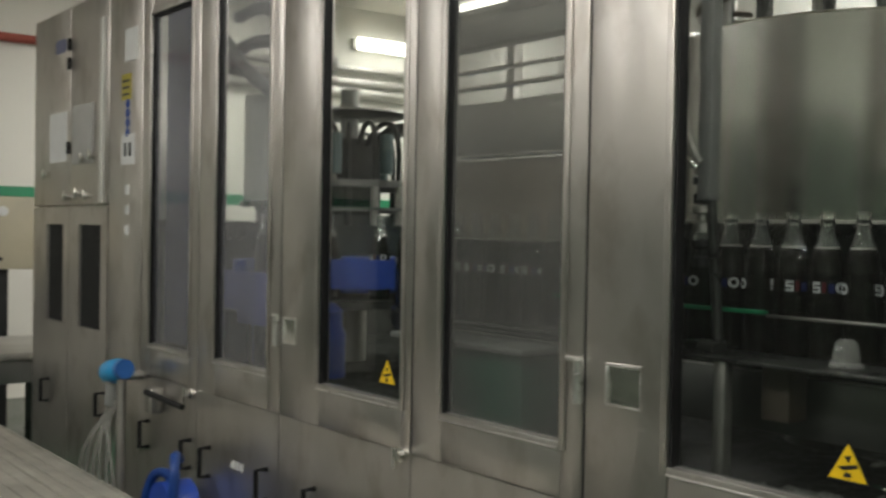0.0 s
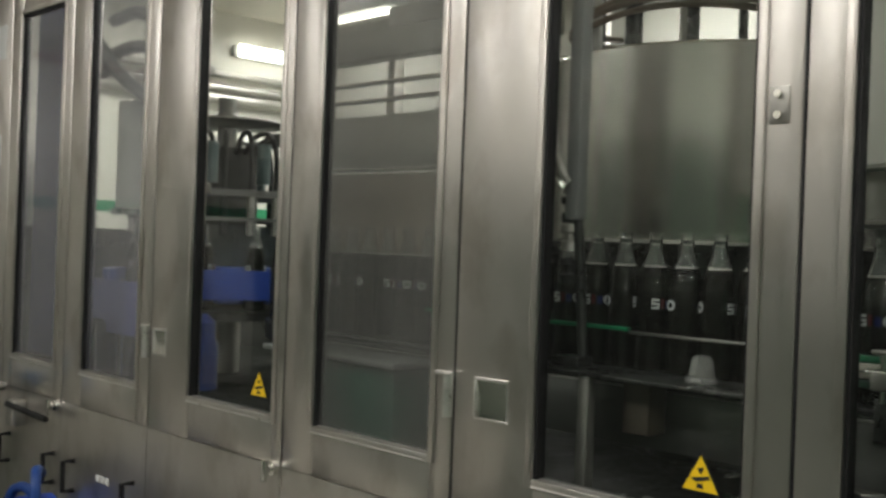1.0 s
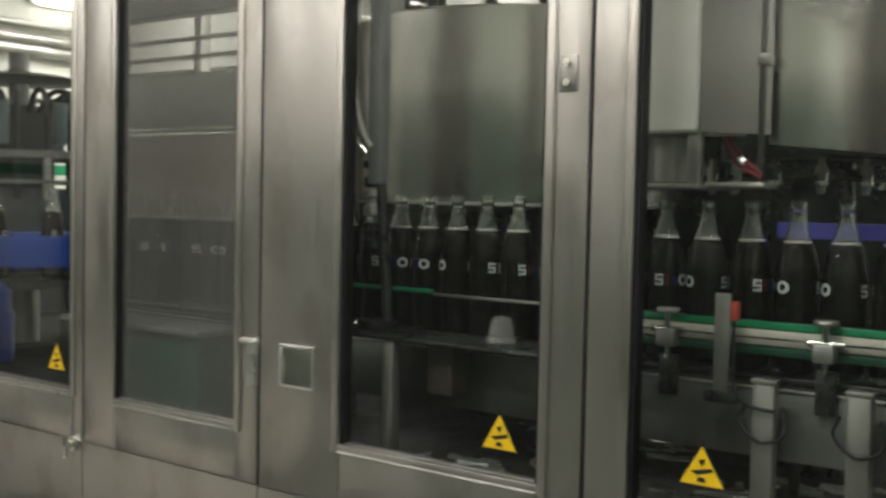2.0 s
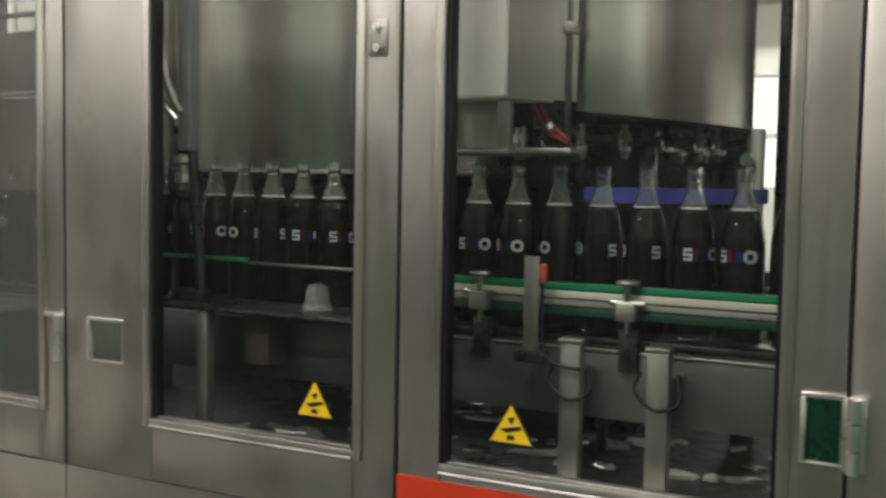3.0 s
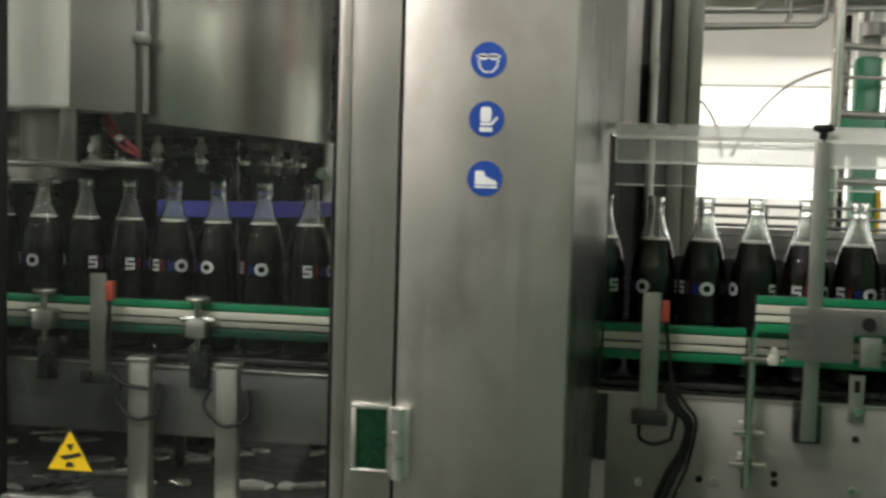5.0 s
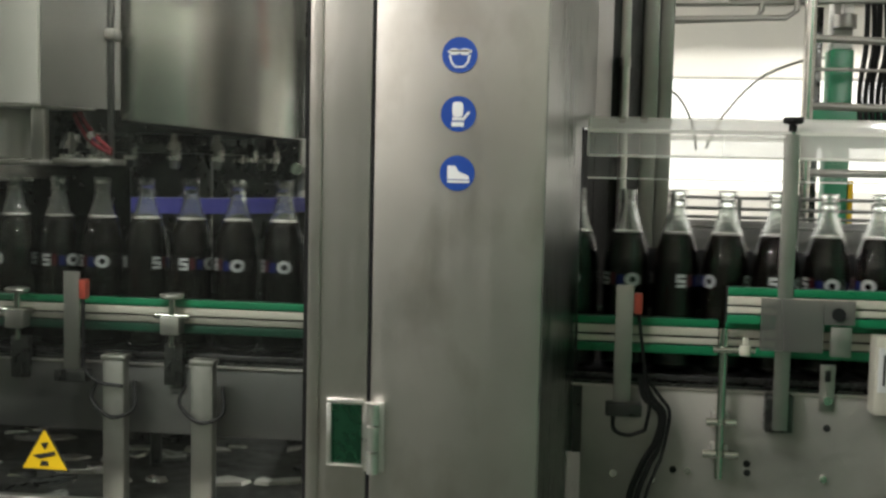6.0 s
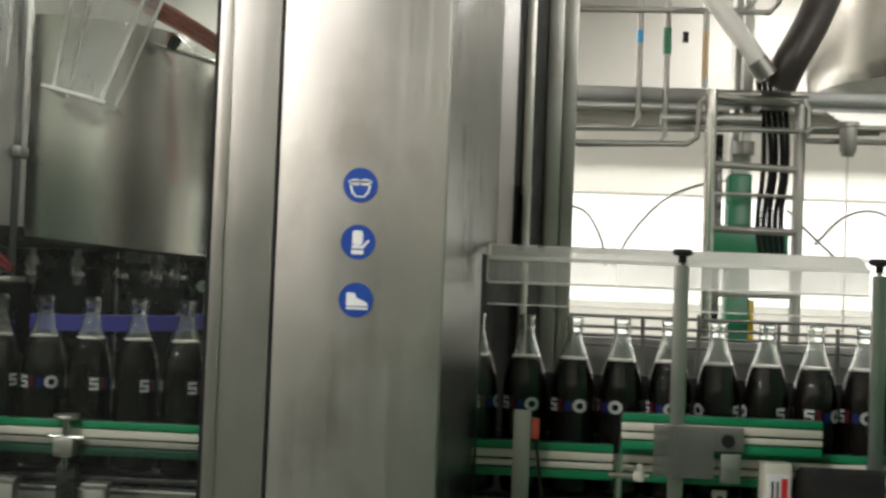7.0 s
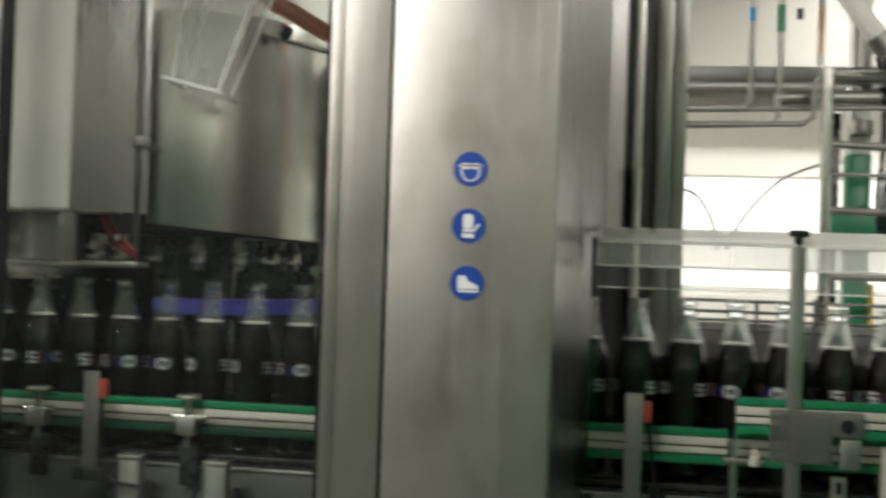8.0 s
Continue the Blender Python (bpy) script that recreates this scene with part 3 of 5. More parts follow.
# ---- control cabinet and column at the far end ----
cab = thing("control_cabinet", "tall stainless control cabinet with two doors and small windows", "cabinet")
part("body", box(B(), -4.72, -3.782, 0.02, 0.42, 0.12, 2.25, 0.004), steel_v, cab)
for a, b in ((-4.715, -4.238), (-4.232, -3.79)):
    part("door", box(B(), a, b, 0.0, 0.019, 1.415, 2.24, 0.003), steel_v, cab)
for a, b in ((-4.715, -4.238), (-4.232, -3.79)):
    w0, w1 = (-4.53, -4.31) if a < -4.5 else (-4.115, -3.86)
    bm = B()
    rim = [[bm.verts.new((x, y, z)) for x, z in q] for y in (0.0, 0.019) for q in (((a, 0.14), (b, 0.14), (b, 1.405), (a, 1.405)), ((w0, 0.92), (w1, 0.92), (w1, 1.335), (w0, 1.335)))]
    for k in range(4):
        n = (k + 1) % 4
        for p, q in ((0, 1), (1, 3), (3, 2), (2, 0)):
            bm.faces.new((rim[p][k], rim[p][n], rim[q][n], rim[q][k]))
    d = part("lower_door", bm, steel_v, cab)
    part("pane", box(B(), w0, w1, 0.012, 0.0185, 0.92, 1.335), black_dark, d, "dark window pane")
bow_pull(cab, -4.48, 0.566, 0.66)
bow_pull(cab, -3.80, 0.60, 0.685)
part("paper_sheet", box(B(), -4.496, -4.27, -0.003, 0.0, 1.60, 1.81), paper_white, cab, "white paper sheet")
part("document_pocket", box(B(), -4.175, -3.945, -0.012, 0.0, 1.58, 1.82, 0.003), surface("pale_grey_plastic", (0.42, 0.42, 0.40), 0.4, 0, 0.1, 8, 90, bump=0.02), cab, "pale grey document pocket")
part("maker_mark", blob(B(), -4.36, 2.09, 0.07, 0.03, -0.002, 0.0), surface("faded_blue_print", (0.14, 0.15, 0.24), 0.5), cab, "faded blue oval mark", None)
part("light_strip", box(B(), -3.86, -3.825, -0.012, 0.0, 1.42, 2.14, 0.003), white_metal, cab, "white upright strip")
for z in (1.63, 1.98, 2.06):
    part("hinge", box(B(), -4.25, -4.225, -0.012, 0.0, z, z + 0.05, 0.002), black_rubber, cab, "black hinge")
for x, z in ((-4.5, 1.55), (-4.02, 1.60), (-4.22, 1.45), (-4.08, 1.46), (-3.98, 1.45), (-3.93, 1.61)):
    bm = rod(B(), (x, 0, z), (x, -0.022, z), 0.013)
    box(bm, x - 0.006, x + 0.006, -0.032, -0.022, z - 0.022, z + 0.022, 0.002)
    part("switch", bm, chrome, cab, "small chrome lock")
col = part("column_panel", box(B(), -3.778, -3.453, 0.0, 0.03, 0.14, TOP - 0.06, 0.003), steel_v, machine)
part("notice", box(B(), -3.62, -3.50, -0.003, -0.0, 1.94, 2.06), paper_white, col, "pale notice")
yn = part("yellow_notice", box(B(), -3.65, -3.56, -0.003, -0.0, 1.80, 1.895), surface("faded_yellow_film", (0.42, 0.36, 0.06), 0.5), col, "faded yellow notice with dark lines")
for z in (1.815, 1.84, 1.865):
    part("text_bar", box(B(), -3.64, -3.572, -0.0045, -0.003, z, z + 0.009), sign_black, yn)
for k in range(4):
    part("round_sticker", disc(B(), -3.59, 1.785 - 0.036 * k, 0.017, -0.003, 0.0, 20), sign_blue, col, "small round blue sticker", None)
n = part("panel_notice", box(B(), -3.645, -3.52, -0.003, 0.0, 1.56, 1.673), paper_white, col, "white notice with dark marks")
for dx in (0.03, 0.075):
    part("mark", box(B(), -3.645 + dx, -3.645 + dx + 0.02, -0.005, -0.003, 1.59, 1.64), sign_black, n)
for z in (1.45, 1.375, 1.30):
    part("small_label", box(B(), -3.605, -3.57, -0.003, 0.0, z, z + 0.035), paper_white, col)

# ---- drums and capper inside ----
def curved_sheet(bm, r, a0, a1, low, high, t=0.004, n=40):
    """A bent sheet; low and high give the height of its edges by angle."""
    rows = []
    for rr in (r, r - t):
        lo, hi = [], []
        for k in range(n + 1):
            a = radians(a0 + (a1 - a0) * k / n)
            lo.append(bm.verts.new((rr * math.cos(a), rr * math.sin(a), low(a))))
            hi.append(bm.verts.new((rr * math.cos(a), rr * math.sin(a), high(a))))
        rows += [lo, hi]
    a, b, c, d = rows
    for k in range(n):
        for p, q in ((a, b), (b, d), (d, c), (c, a)):
            bm.faces.new((p[k], p[k + 1], q[k + 1], q[k]))
    for k in (0, n):
        bm.faces.new((a[k], b[k], d[k], c[k]))
    return bm
drum = thing("filler_drum", "wide brushed steel filler drum above the bottle lane", "drum", (-1.126, 0.785, 0))
lathe(bm := B(), [(0.375, 1.366), (0.398, 1.366), (0.400, 1.369), (0.400, 1.370), (0.400, 1.781), (0.400, 1.782), (0.396, 1.787), (0.0005, 1.787)], 96)
part("shell", bm, steel_drum, drum)
part("shell_rim", curved_sheet(B(), 0.4008, 180, 360, lambda a: 1.362, lambda a: 1.368, 0.006), steel_dull, drum)
for k in range(14):
    a = 2 * math.pi * (k + 0.35) / 14
    w = 0.022 if k % 4 == 1 else 0.014
    c, d = 0.33 * math.cos(a), 0.33 * math.sin(a)
    part("riser", rod(B(), (c, d, 1.787), (c, d, 2.1), w), white_metal if k % 4 == 1 else steel_dark, drum)
part("hub", rod(B(), (0, 0, 0.86), (0, 0, 1.367), 0.14, 40), steel_dark, drum)
part("top_ring", rod(B(), (0, 0, 2.1), (0, 0, 2.13), 0.38, 48), steel_dull, drum)
for z, r in ((1.862, 0.352), (1.878, 0.36), (1.897, 0.348)):
    part("ring_hose", tube(B(), [(r * math.cos(radians(q)), r * math.sin(radians(q)), z + 0.012 * math.sin(radians(3.0 * q + 900 * r))) for q in range(170, 375, 10)], 0.008, 8), surface("brown_grey_hose", (0.16, 0.12, 0.085), 0.5), drum, "brown grey hose")

capper = thing("capper_head", "brushed steel capping turret with rotating chucks", "capper", (-0.355, 0.64, 0))
part("shell", curved_sheet(B(), 0.26, -88, 75, lambda a: 1.481 - 0.023 * math.cos(a), lambda a: 1.868), steel_drum, capper, "curved polished guard sheet")
part("shell_rim", curved_sheet(B(), 0.2605, -88, 75, lambda a: 1.475 - 0.023 * math.cos(a), lambda a: 1.4805 - 0.023 * math.cos(a), 0.012), black_rubber, capper)
lathe(bm := B(), [(0.0005, 1.852), (0.252, 1.852), (0.252, 1.858), (0.0005, 1.858)], 48)
part("lid", bm, steel_dull, capper)
part("core", rod(B(), (0, 0, 1.46), (0, 0, 1.85), 0.17, 40), steel_dark, capper)
part("spindle", rod(B(), (0, 0, 0.861), (0, 0, 1.46), 0.08, 32), steel_dark, capper)
turret = part("turret", rod(B(), (0, 0, 1.425), (0, 0, 1.44), 0.19, 40), steel_dark, capper)
for k in range(16):
    a = 2 * math.pi * k / 16
    x, y = 0.20 * math.cos(a), 0.20 * math.sin(a)
    bm = B()
    rod(bm, (x, y, 1.41), (x, y, 1.46), 0.006)
    rod(bm, (x, y, 1.430), (x, y, 1.446), 0.013, 18, 0.009)
    rod(bm, (x, y, 1.396), (x, y, 1.410), 0.006, 14, 0.009)
    chuck = part("chuck", bm, steel_dull if k % 3 else steel_dark, turret, "small worn capping chuck")
    bm = rod(B(), (x, y, 1.411), (x, y, 1.419), 0.013, 20)
    rod(bm, (x + 0.011, y - 0.006, 1.419), (x + 0.011, y - 0.006, 1.432), 0.003, 8)
    part("collar", bm, chrome, chuck, "worn steel collar")
part("side_post", box(B(), 0.255, 0.285, 0.0, 0.03, 0.861, 1.46, 0.003), steel_dull, capper)
part("knob", rod(B(), (0.262, -0.012, 1.40), (0.262, -0.03, 1.40), 0.012), chrome, capper)

bx = thing("cap_sorter_box", "plain light steel housing beside the capper", "housing")
bm = B()
O = [(-0.60, 0.21), (-0.403, 0.204), (-0.365, 0.335), (-0.60, 0.335)]
vs = [[bm.verts.new((x, y, z)) for x, y in O] for z in (1.492, 2.06)]
bm.faces.new(list(reversed(vs[0]))); bm.faces.new(vs[1])
for k in range(4):
    bm.faces.new((vs[0][k], vs[0][(k + 1) % 4], vs[1][(k + 1) % 4], vs[1][k]))
bmesh.ops.bevel(bm, geom=[e for e in bm.edges], offset=0.004, segments=2, affect="EDGES")
part("housing", bm, surface("pale_sheet_lacquer", (0.78, 0.76, 0.70), 0.4, 0, 0.05, 4, 100, bump=0.02), bx, "pale sheet housing")
# Overlay darkens this side of the pale housing, as its reflection would.
part("shaded_side_sheet", slanted(B(), (-0.4015, 0.2035), (-0.336, 0.352), 1.494, 2.06, -0.002), steel_shaded, bx, "overlay that paints the housing's dark side", None)
for x in (-0.425, -0.58):
    part("leg", box(B(), x, x + 0.022, 0.215, 0.235, 1.405, 1.492, 0.002), steel_dull, bx)
part("neck", rod(B(), (-0.49, 0.30, 1.41), (-0.49, 0.30, 1.49), 0.045, 24), steel_dull, bx)
bm = box(B(), -0.60, -0.40, 0.20, 0.36, 1.398, 1.406, 0.002)
box(bm, -0.40, -0.30, 0.235, 0.30, 1.400, 1.410, 0.003)
part("lid_plate", bm, steel_dull, bx)
for dx, dz in ((0.0, 0.0), (-0.007, -0.010)):
    part("red_hose", tube(B(), [(-0.405 + dx, 0.34, 1.495 + dz), (-0.385 + dx, 0.325, 1.470 + dz), (-0.36 + dx, 0.315, 1.447 + dz), (-0.332, 0.31, 1.424 + 0.5 * dz)], 0.0042), dull_red, bx, "thin dull red hose")
part("hose_clip", tube(B(), [(-0.371, 0.316, 1.452), (-0.363, 0.313, 1.443)], 0.0085), chrome, bx)
part("mount", box(B(), -0.347, -0.339, 0.325, 0.340, 1.41, 2.1, 0.002), steel_grey, bx)
part("mount_collar", box(B(), -0.356, -0.330, 0.319, 0.352, 1.61, 1.63, 0.004), steel_dull, bx)
part("clamp_knob", rod(B(), (-0.378, 0.30, 1.645), (-0.378, 0.318, 1.645), 0.008), black_rubber, bx)

# ---- conveyor ----
LANE_Y, BELT_Z = 0.29, 1.100
conv = thing("bottle_conveyor", "steel bottle conveyor with dark slat chain and plastic guide rails", "conveyor")
part("chain", box(B(), -2.0, 6.6, LANE_Y - 0.042, LANE_Y + 0.042, BELT_Z - 0.012, BELT_Z - 0.003, 0.002), chain_plastic, conv, "dark slat chain")
part("plate_edge", box(B(), -1.95, 6.6, LANE_Y - 0.054, LANE_Y - 0.044, 1.0765, 1.080, 0.001), steel_h, conv, "folded bright plate edge")
part("side_plate", box(B(), -1.95, 0.44, LANE_Y - 0.050, LANE_Y - 0.046, 0.965, 1.076, 0.001), steel_grey, conv)
part("side_plate", box(B(), 0.465, 6.6, LANE_Y - 0.050, LANE_Y - 0.046, 0.80, 1.076, 0.001), steel_dull, conv, "brushed steel side plate")
part("side_plate", box(B(), -1.95, 6.6, LANE_Y + 0.046, LANE_Y + 0.05, 0.965, 1.078, 0.001), steel_h, conv)
for x in (1.1, 2.6, 4.1, 5.6):
    bm = box(B(), x - 0.025, x + 0.025, LANE_Y - 0.045, LANE_Y + 0.045, 0.0, 0.97, 0.003)
    part("stand", bm, steel_dull, conv)

# Darker green and cream for the lower strips of the inner rail.
dark_green_plastic = surface("darker_rail_green_plastic", (0.008, 0.055, 0.03), 0.4, 0, 0.25, 12, 150, bump=0.02)
dim_cream_plastic = surface("darker_rail_cream_plastic", (0.26, 0.25, 0.21), 0.4, 0, 0.25, 10, 150, bump=0.02)
def guide_rail(x0, x1, y, top, depth=0.012, side=-1, low=None, mid=None):
    """Green, cream, cream, green strips on a backing bar."""
    r = part("guide_rail", box(B(), x0, x1, y, y + depth, top - 0.054, top, 0.001), steel_dark, conv, "green and cream plastic guide rail")
    f = y - 0.006 if side < 0 else y + depth
    for z0, z1, m in ((top - 0.012, top, green_plastic), (top - 0.026, top - 0.0135, cream_plastic), (top - 0.0385, top - 0.029, mid or cream_plastic), (top - 0.054, top - 0.041, low or green_plastic)):
        part("strip", box(B(), x0 + 0.001, x1 - 0.001, f, f + 0.006, z0, z1, 0.0012), m, r)
    return r
guide_rail(-0.56, 0.452, 0.238, 1.187, low=dark_green_plastic, mid=dim_cream_plastic)
guide_rail(0.454, 0.667, 0.238, 1.187)
part("slim_rail", box(B(), -1.55, -0.97, 0.236, 0.25, 1.186, 1.193, 0.001), green_plastic, conv, "slim green rail")
part("slim_rail", box(B(), -0.968, -0.57, 0.240, 0.25, 1.181, 1.186, 0.001), steel_dull, conv)
# Added fill box: hides the bright gap under the chain.
part("bed", box(B(), -1.94, 6.58, LANE_Y - 0.0455, LANE_Y + 0.0455, 0.97, 1.085), steel_dark, conv, "added dark fill closing the gap under the chain")
# Added board: stands for the darkness seen between the bottle bodies.
part("back_board", box(B(), 0.50, 2.2, 0.352, 0.358, 1.09, 1.285, 0.001), black_dark, conv, "added black board for the dark gaps between bottles")
guide_rail(0.674, 0.975, 0.214, 1.240)
guide_rail(0.675, 3.2, 0.240, 1.187)
guide_rail(-1.55, 3.2, 0.336, 1.187, side=1)

def rail_clamp(x, z, y=0.222):
    c = thing("rail_clamp", "steel rail clamp with a flat knob", "clamp", (x, y, z), "rail clamps")
    lathe(bm := B(), [(0.0005, 0), (0.019, 0), (0.020, -0.003), (0.017, -0.007), (0.0005, -0.008)], 24)
    part("knob", bm, steel_dull, c)
    part("stem", rod(B(), (0, 0, -0.085), (0, 0, -0.006), 0.006), chrome, c)
    part("block", box(B(), -0.016, 0.016, -0.014, 0.014, -0.065, -0.035, 0.003), steel_dull, c)
    part("arm", rod(B(), (-0.028, 0, -0.036), (0.03, 0, -0.036), 0.005), chrome, c)
    part("bracket", box(B(), -0.016, 0.016, 0.004, 0.02, -0.15, -0.08, 0.003), steel_dark, c)
rail_clamp(-0.453, 1.198)
rail_clamp(-0.190, 1.197)

def sensor(x, y, top, low, cable):
    s = thing("bottle_sensor", "flat steel bar with a red optical sensor", "sensor", (x, y, 0), "bottle sensors")
    part("bar", box(B(), -0.013, 0.013, 0, 0.005, low, top, 0.001), steel_dull, s)
    part("eye", box(B(), 0.014, 0.026, -0.004, 0.012, top - 0.043, top - 0.012, 0.002), sensor_red, s, "red sensor head")
    part("foot", box(B(), -0.024, 0.03, -0.012, 0.014, low - 0.02, low, 0.003), steel_dark, s)
    part("cable", tube(B(), [Vector(p) - Vector((x, y, 0)) for p in cable], 0.003, 8), black_rubber, s, "thin black cable")
sensor(-0.345, 0.19, 1.231, 1.075, [(-0.325, 0.19, 1.19), (-0.322, 0.185, 1.13), (-0.318, 0.18, 1.08), (-0.29, 0.17, 1.06), (-0.25, 0.17, 1.055)])
sensor(0.524, 0.205, 1.238, 1.06, [(0.545, 0.21, 1.2), (0.55, 0.205, 1.16), (0.558, 0.2, 1.10), (0.565, 0.195, 1.06), (0.56, 0.2, 1.02)])

def steel_post(x, y, top):
    p = thing("steel_post", "round-edged steel post with a looped cable", "post", (x, y, 0.86), "posts before the conveyor")
    part("shaft", box(B(), -0.018, 0.018, -0.012, 0.012, 0, top - 0.86, 0.004), steel_dull, p)
    part("cap", box(B(), -0.021, 0.021, -0.014, 0.014, top - 0.866, top - 0.858, 0.002), steel_dull, p)
    part("cable", tube(B(), [(0.03, 0, top - 0.9), (0.036, -0.016, top - 0.94), (0.0, -0.02, top - 0.955), (-0.036, -0.01, top - 0.93), (-0.03, 0.0, top - 0.90)], 0.003, 8), black_rubber, p, "thin black cable")
steel_post(-0.27, 0.19, 1.10)
steel_post(-0.125, 0.19, 1.098)

# plate with a clear cup in the wide window
tb = thing("inner_shelf", "dark steel shelf on a slim leg", "shelf")
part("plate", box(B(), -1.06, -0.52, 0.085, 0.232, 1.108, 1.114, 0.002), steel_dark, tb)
part("leg", box(B(), -0.97, -0.945, 0.09, 0.115, 0.861, 1.108, 0.003), steel_dull, tb)
part("leg", box(B(), -0.56, -0.54, 0.20, 0.225, 0.861, 1.108, 0.003), steel_dark, tb)
lathe(bm := B(), [(0.0005, 0.0), (0.030, 0.0), (0.032, 0.004), (0.030, 0.01), (0.026, 0.012), (0.022, 0.05), (0.015, 0.062), (0.0005, 0.064)], 28)
cup = single("bottle_stopper", bm, chute_clear, "pale clear plastic stopper on the shelf", "stopper")
cup.location = (-0.755, 0.17, 1.1145)
cup.scale = (0.9, 0.9, 0.75)
single("brown_box", box(B(), -0.925, -0.865, 0.17, 0.228, 1.0, 1.108, 0.004), surface("brown_sheet", (0.10, 0.08, 0.06), 0.6, 0, 0.2, 8, 90, bump=0.03), "brown box fixed under the dark steel shelf", "box")

# bits on the deck: pale flat pieces for debris and painted wet glints
random.seed(11)
pale_scrap = surface("pale_glint_scrap", (0.30, 0.31, 0.29), 0.3, 0, 0.3, 20, 120, bump=0.1)
for k in range(84):
    x, y = random.uniform(-0.98, 0.38), random.uniform(0.19, 0.70)
    w, d = random.uniform(0.012, 0.055), random.uniform(0.008, 0.04)
    bm = B()
    n = random.randint(5, 8)
    prismo = [(w * math.cos(2 * math.pi * i / n) * random.uniform(0.5, 1), d * math.sin(2 * math.pi * i / n) * random.uniform(0.5, 1)) for i in range(n)]
    a = [bm.verts.new((px, py, 0.0)) for px, py in prismo]
    b = [bm.verts.new((px * 0.9, py * 0.9, random.uniform(0.003, 0.007))) for px, py in prismo]
    bm.faces.new(list(reversed(a)))
    bm.faces.new(b)
    for i in range(n):
        bm.faces.new((a[i], a[(i + 1) % n], b[(i + 1) % n], b[i]))
    o = single("bright_deck_patch", bm, [chrome, steel_dull, pale_scrap, steel_dark, steel_dull][k % 5], "pale flat piece for debris and wet glints on the deck", "shard", "shards on the deck", smooth=None)
    o.location = (x, y, 0.8602)
    o.rotation_euler = (0, 0, random.uniform(-0.6, 0.6))
bars = thing("drip_tray", "dull steel tray on the deck", "tray")
part("tray", box(B(), -0.46, 0.30, 0.10, 0.18, 0.8605, 0.866, 0.002), steel_dull, bars)
# pale upright pipe behind the edge of the clear door
up = thing("pale_pipe", "pale upright pipe with two clamps behind the glass", "pipe", (-2.345, 0.10, 0.861))
part("pipe", rod(B(), (0, 0, 0), (0, 0, 1.30), 0.016), cream_plastic, up)
for z in (0.60, 0.93):
    part("clamp", box(B(), -0.022, 0.022, -0.022, 0.022, z, z + 0.03, 0.004), steel_dull, up, "steel clamp")

# ---- guide behind the lane by the capper ----
bm = B()
for k in range(24):
    a0, a1 = radians(276 + 94 * k / 24), radians(276 + 94 * (k + 1) / 24)
    c = (-0.355, 0.66)
    q = [(c[0] + r * math.cos(a), c[1] + r * math.sin(a)) for r, a in ((0.29, a0), (0.29, a1), (0.245, a1), (0.245, a0))]
    lo = [bm.verts.new((x, y, 1.318)) for x, y in q]
    hi = [bm.verts.new((x, y, 1.345)) for x, y in q]
    for f in ((lo[3], lo[2], lo[1], lo[0]), tuple(hi), (lo[0], lo[1], hi[1], hi[0]), (lo[2], lo[3], hi[3], hi[2])):
        bm.faces.new(f)
bmesh.ops.remove_doubles(bm, verts=bm.verts, dist=0.0005)
guide = thing("neck_guide", "violet blue plastic neck guide round the capper", "guide")
part("guide_plate", bm, violet_plastic, guide)
for a in (284, 350):
    x, y = -0.355 + 0.262 * math.cos(radians(a)), 0.66 + 0.262 * math.sin(radians(a))
    part("pillar", rod(B(), (x, y, 0.861), (x, y, 1.318), 0.010), steel_dark, guide)

# ---- bottles ----
PROFILE = [(0.0005, 0.004), (0.026, 0.0), (0.033, 0.003), (0.0358, 0.012), (0.0358, 0.060), (0.0350, 0.075), (0.0358, 0.092), (0.0358, 0.135), (0.0355, 0.150),
           (0.0348, 0.164), (0.0335, 0.176), (0.0308, 0.190), (0.0275, 0.202), (0.0242, 0.212), (0.0192, 0.226), (0.0150, 0.240), (0.0126, 0.250), (0.0120, 0.256), (0.0140, 0.258), (0.0140, 0.263), (0.0121, 0.265),
           (0.0121, 0.270), (0.0136, 0.272), (0.0136, 0.279), (0.0124, 0.281)]
LEVEL = 0.213
def radius_at(z):
    for (r0, z0), (r1, z1) in zip(PROFILE, PROFILE[1:]):
        if z0 <= z <= z1:
            return r0 + (r1 - r0) * (z - z0) / (z1 - z0)
    return 0.02
inner = [(max(0.0005, r - 0.0024), z) for r, z in reversed(PROFILE[3:]) if z not in (0.258, 0.263, 0.272)] + [(0.028, 0.008), (0.0005, 0.008)]
lathe(bm := B(), PROFILE + inner, 28)
glass_mesh = mesh_of("glass", bm, bottle_glass, 50)
fill = [(0.0005, 0.0085)] + [(radius_at(z) - 0.0022, z) for z in (0.0125, 0.03, 0.06, 0.075, 0.092, 0.12, 0.135, 0.15, 0.164, 0.176, 0.190, 0.202, LEVEL - 0.001)] + [(radius_at(LEVEL) - 0.004, LEVEL), (0.0005, LEVEL)]
lathe(bm := B(), fill, 24)
fill_mesh = mesh_of("cola_fill", bm, cola, 50)
lathe(bm := B(), [(radius_at(LEVEL) - 0.0030, LEVEL + 0.0002), (radius_at(LEVEL) - 0.0028, LEVEL + 0.003), (0.004, LEVEL + 0.003), (0.004, LEVEL + 0.0002)], 20)
foam_mesh = mesh_of("froth", bm, surface("pale_brown_froth", (0.46, 0.44, 0.40), 0.6, 0, 0.15, 40, 200, bump=0.0), 50)

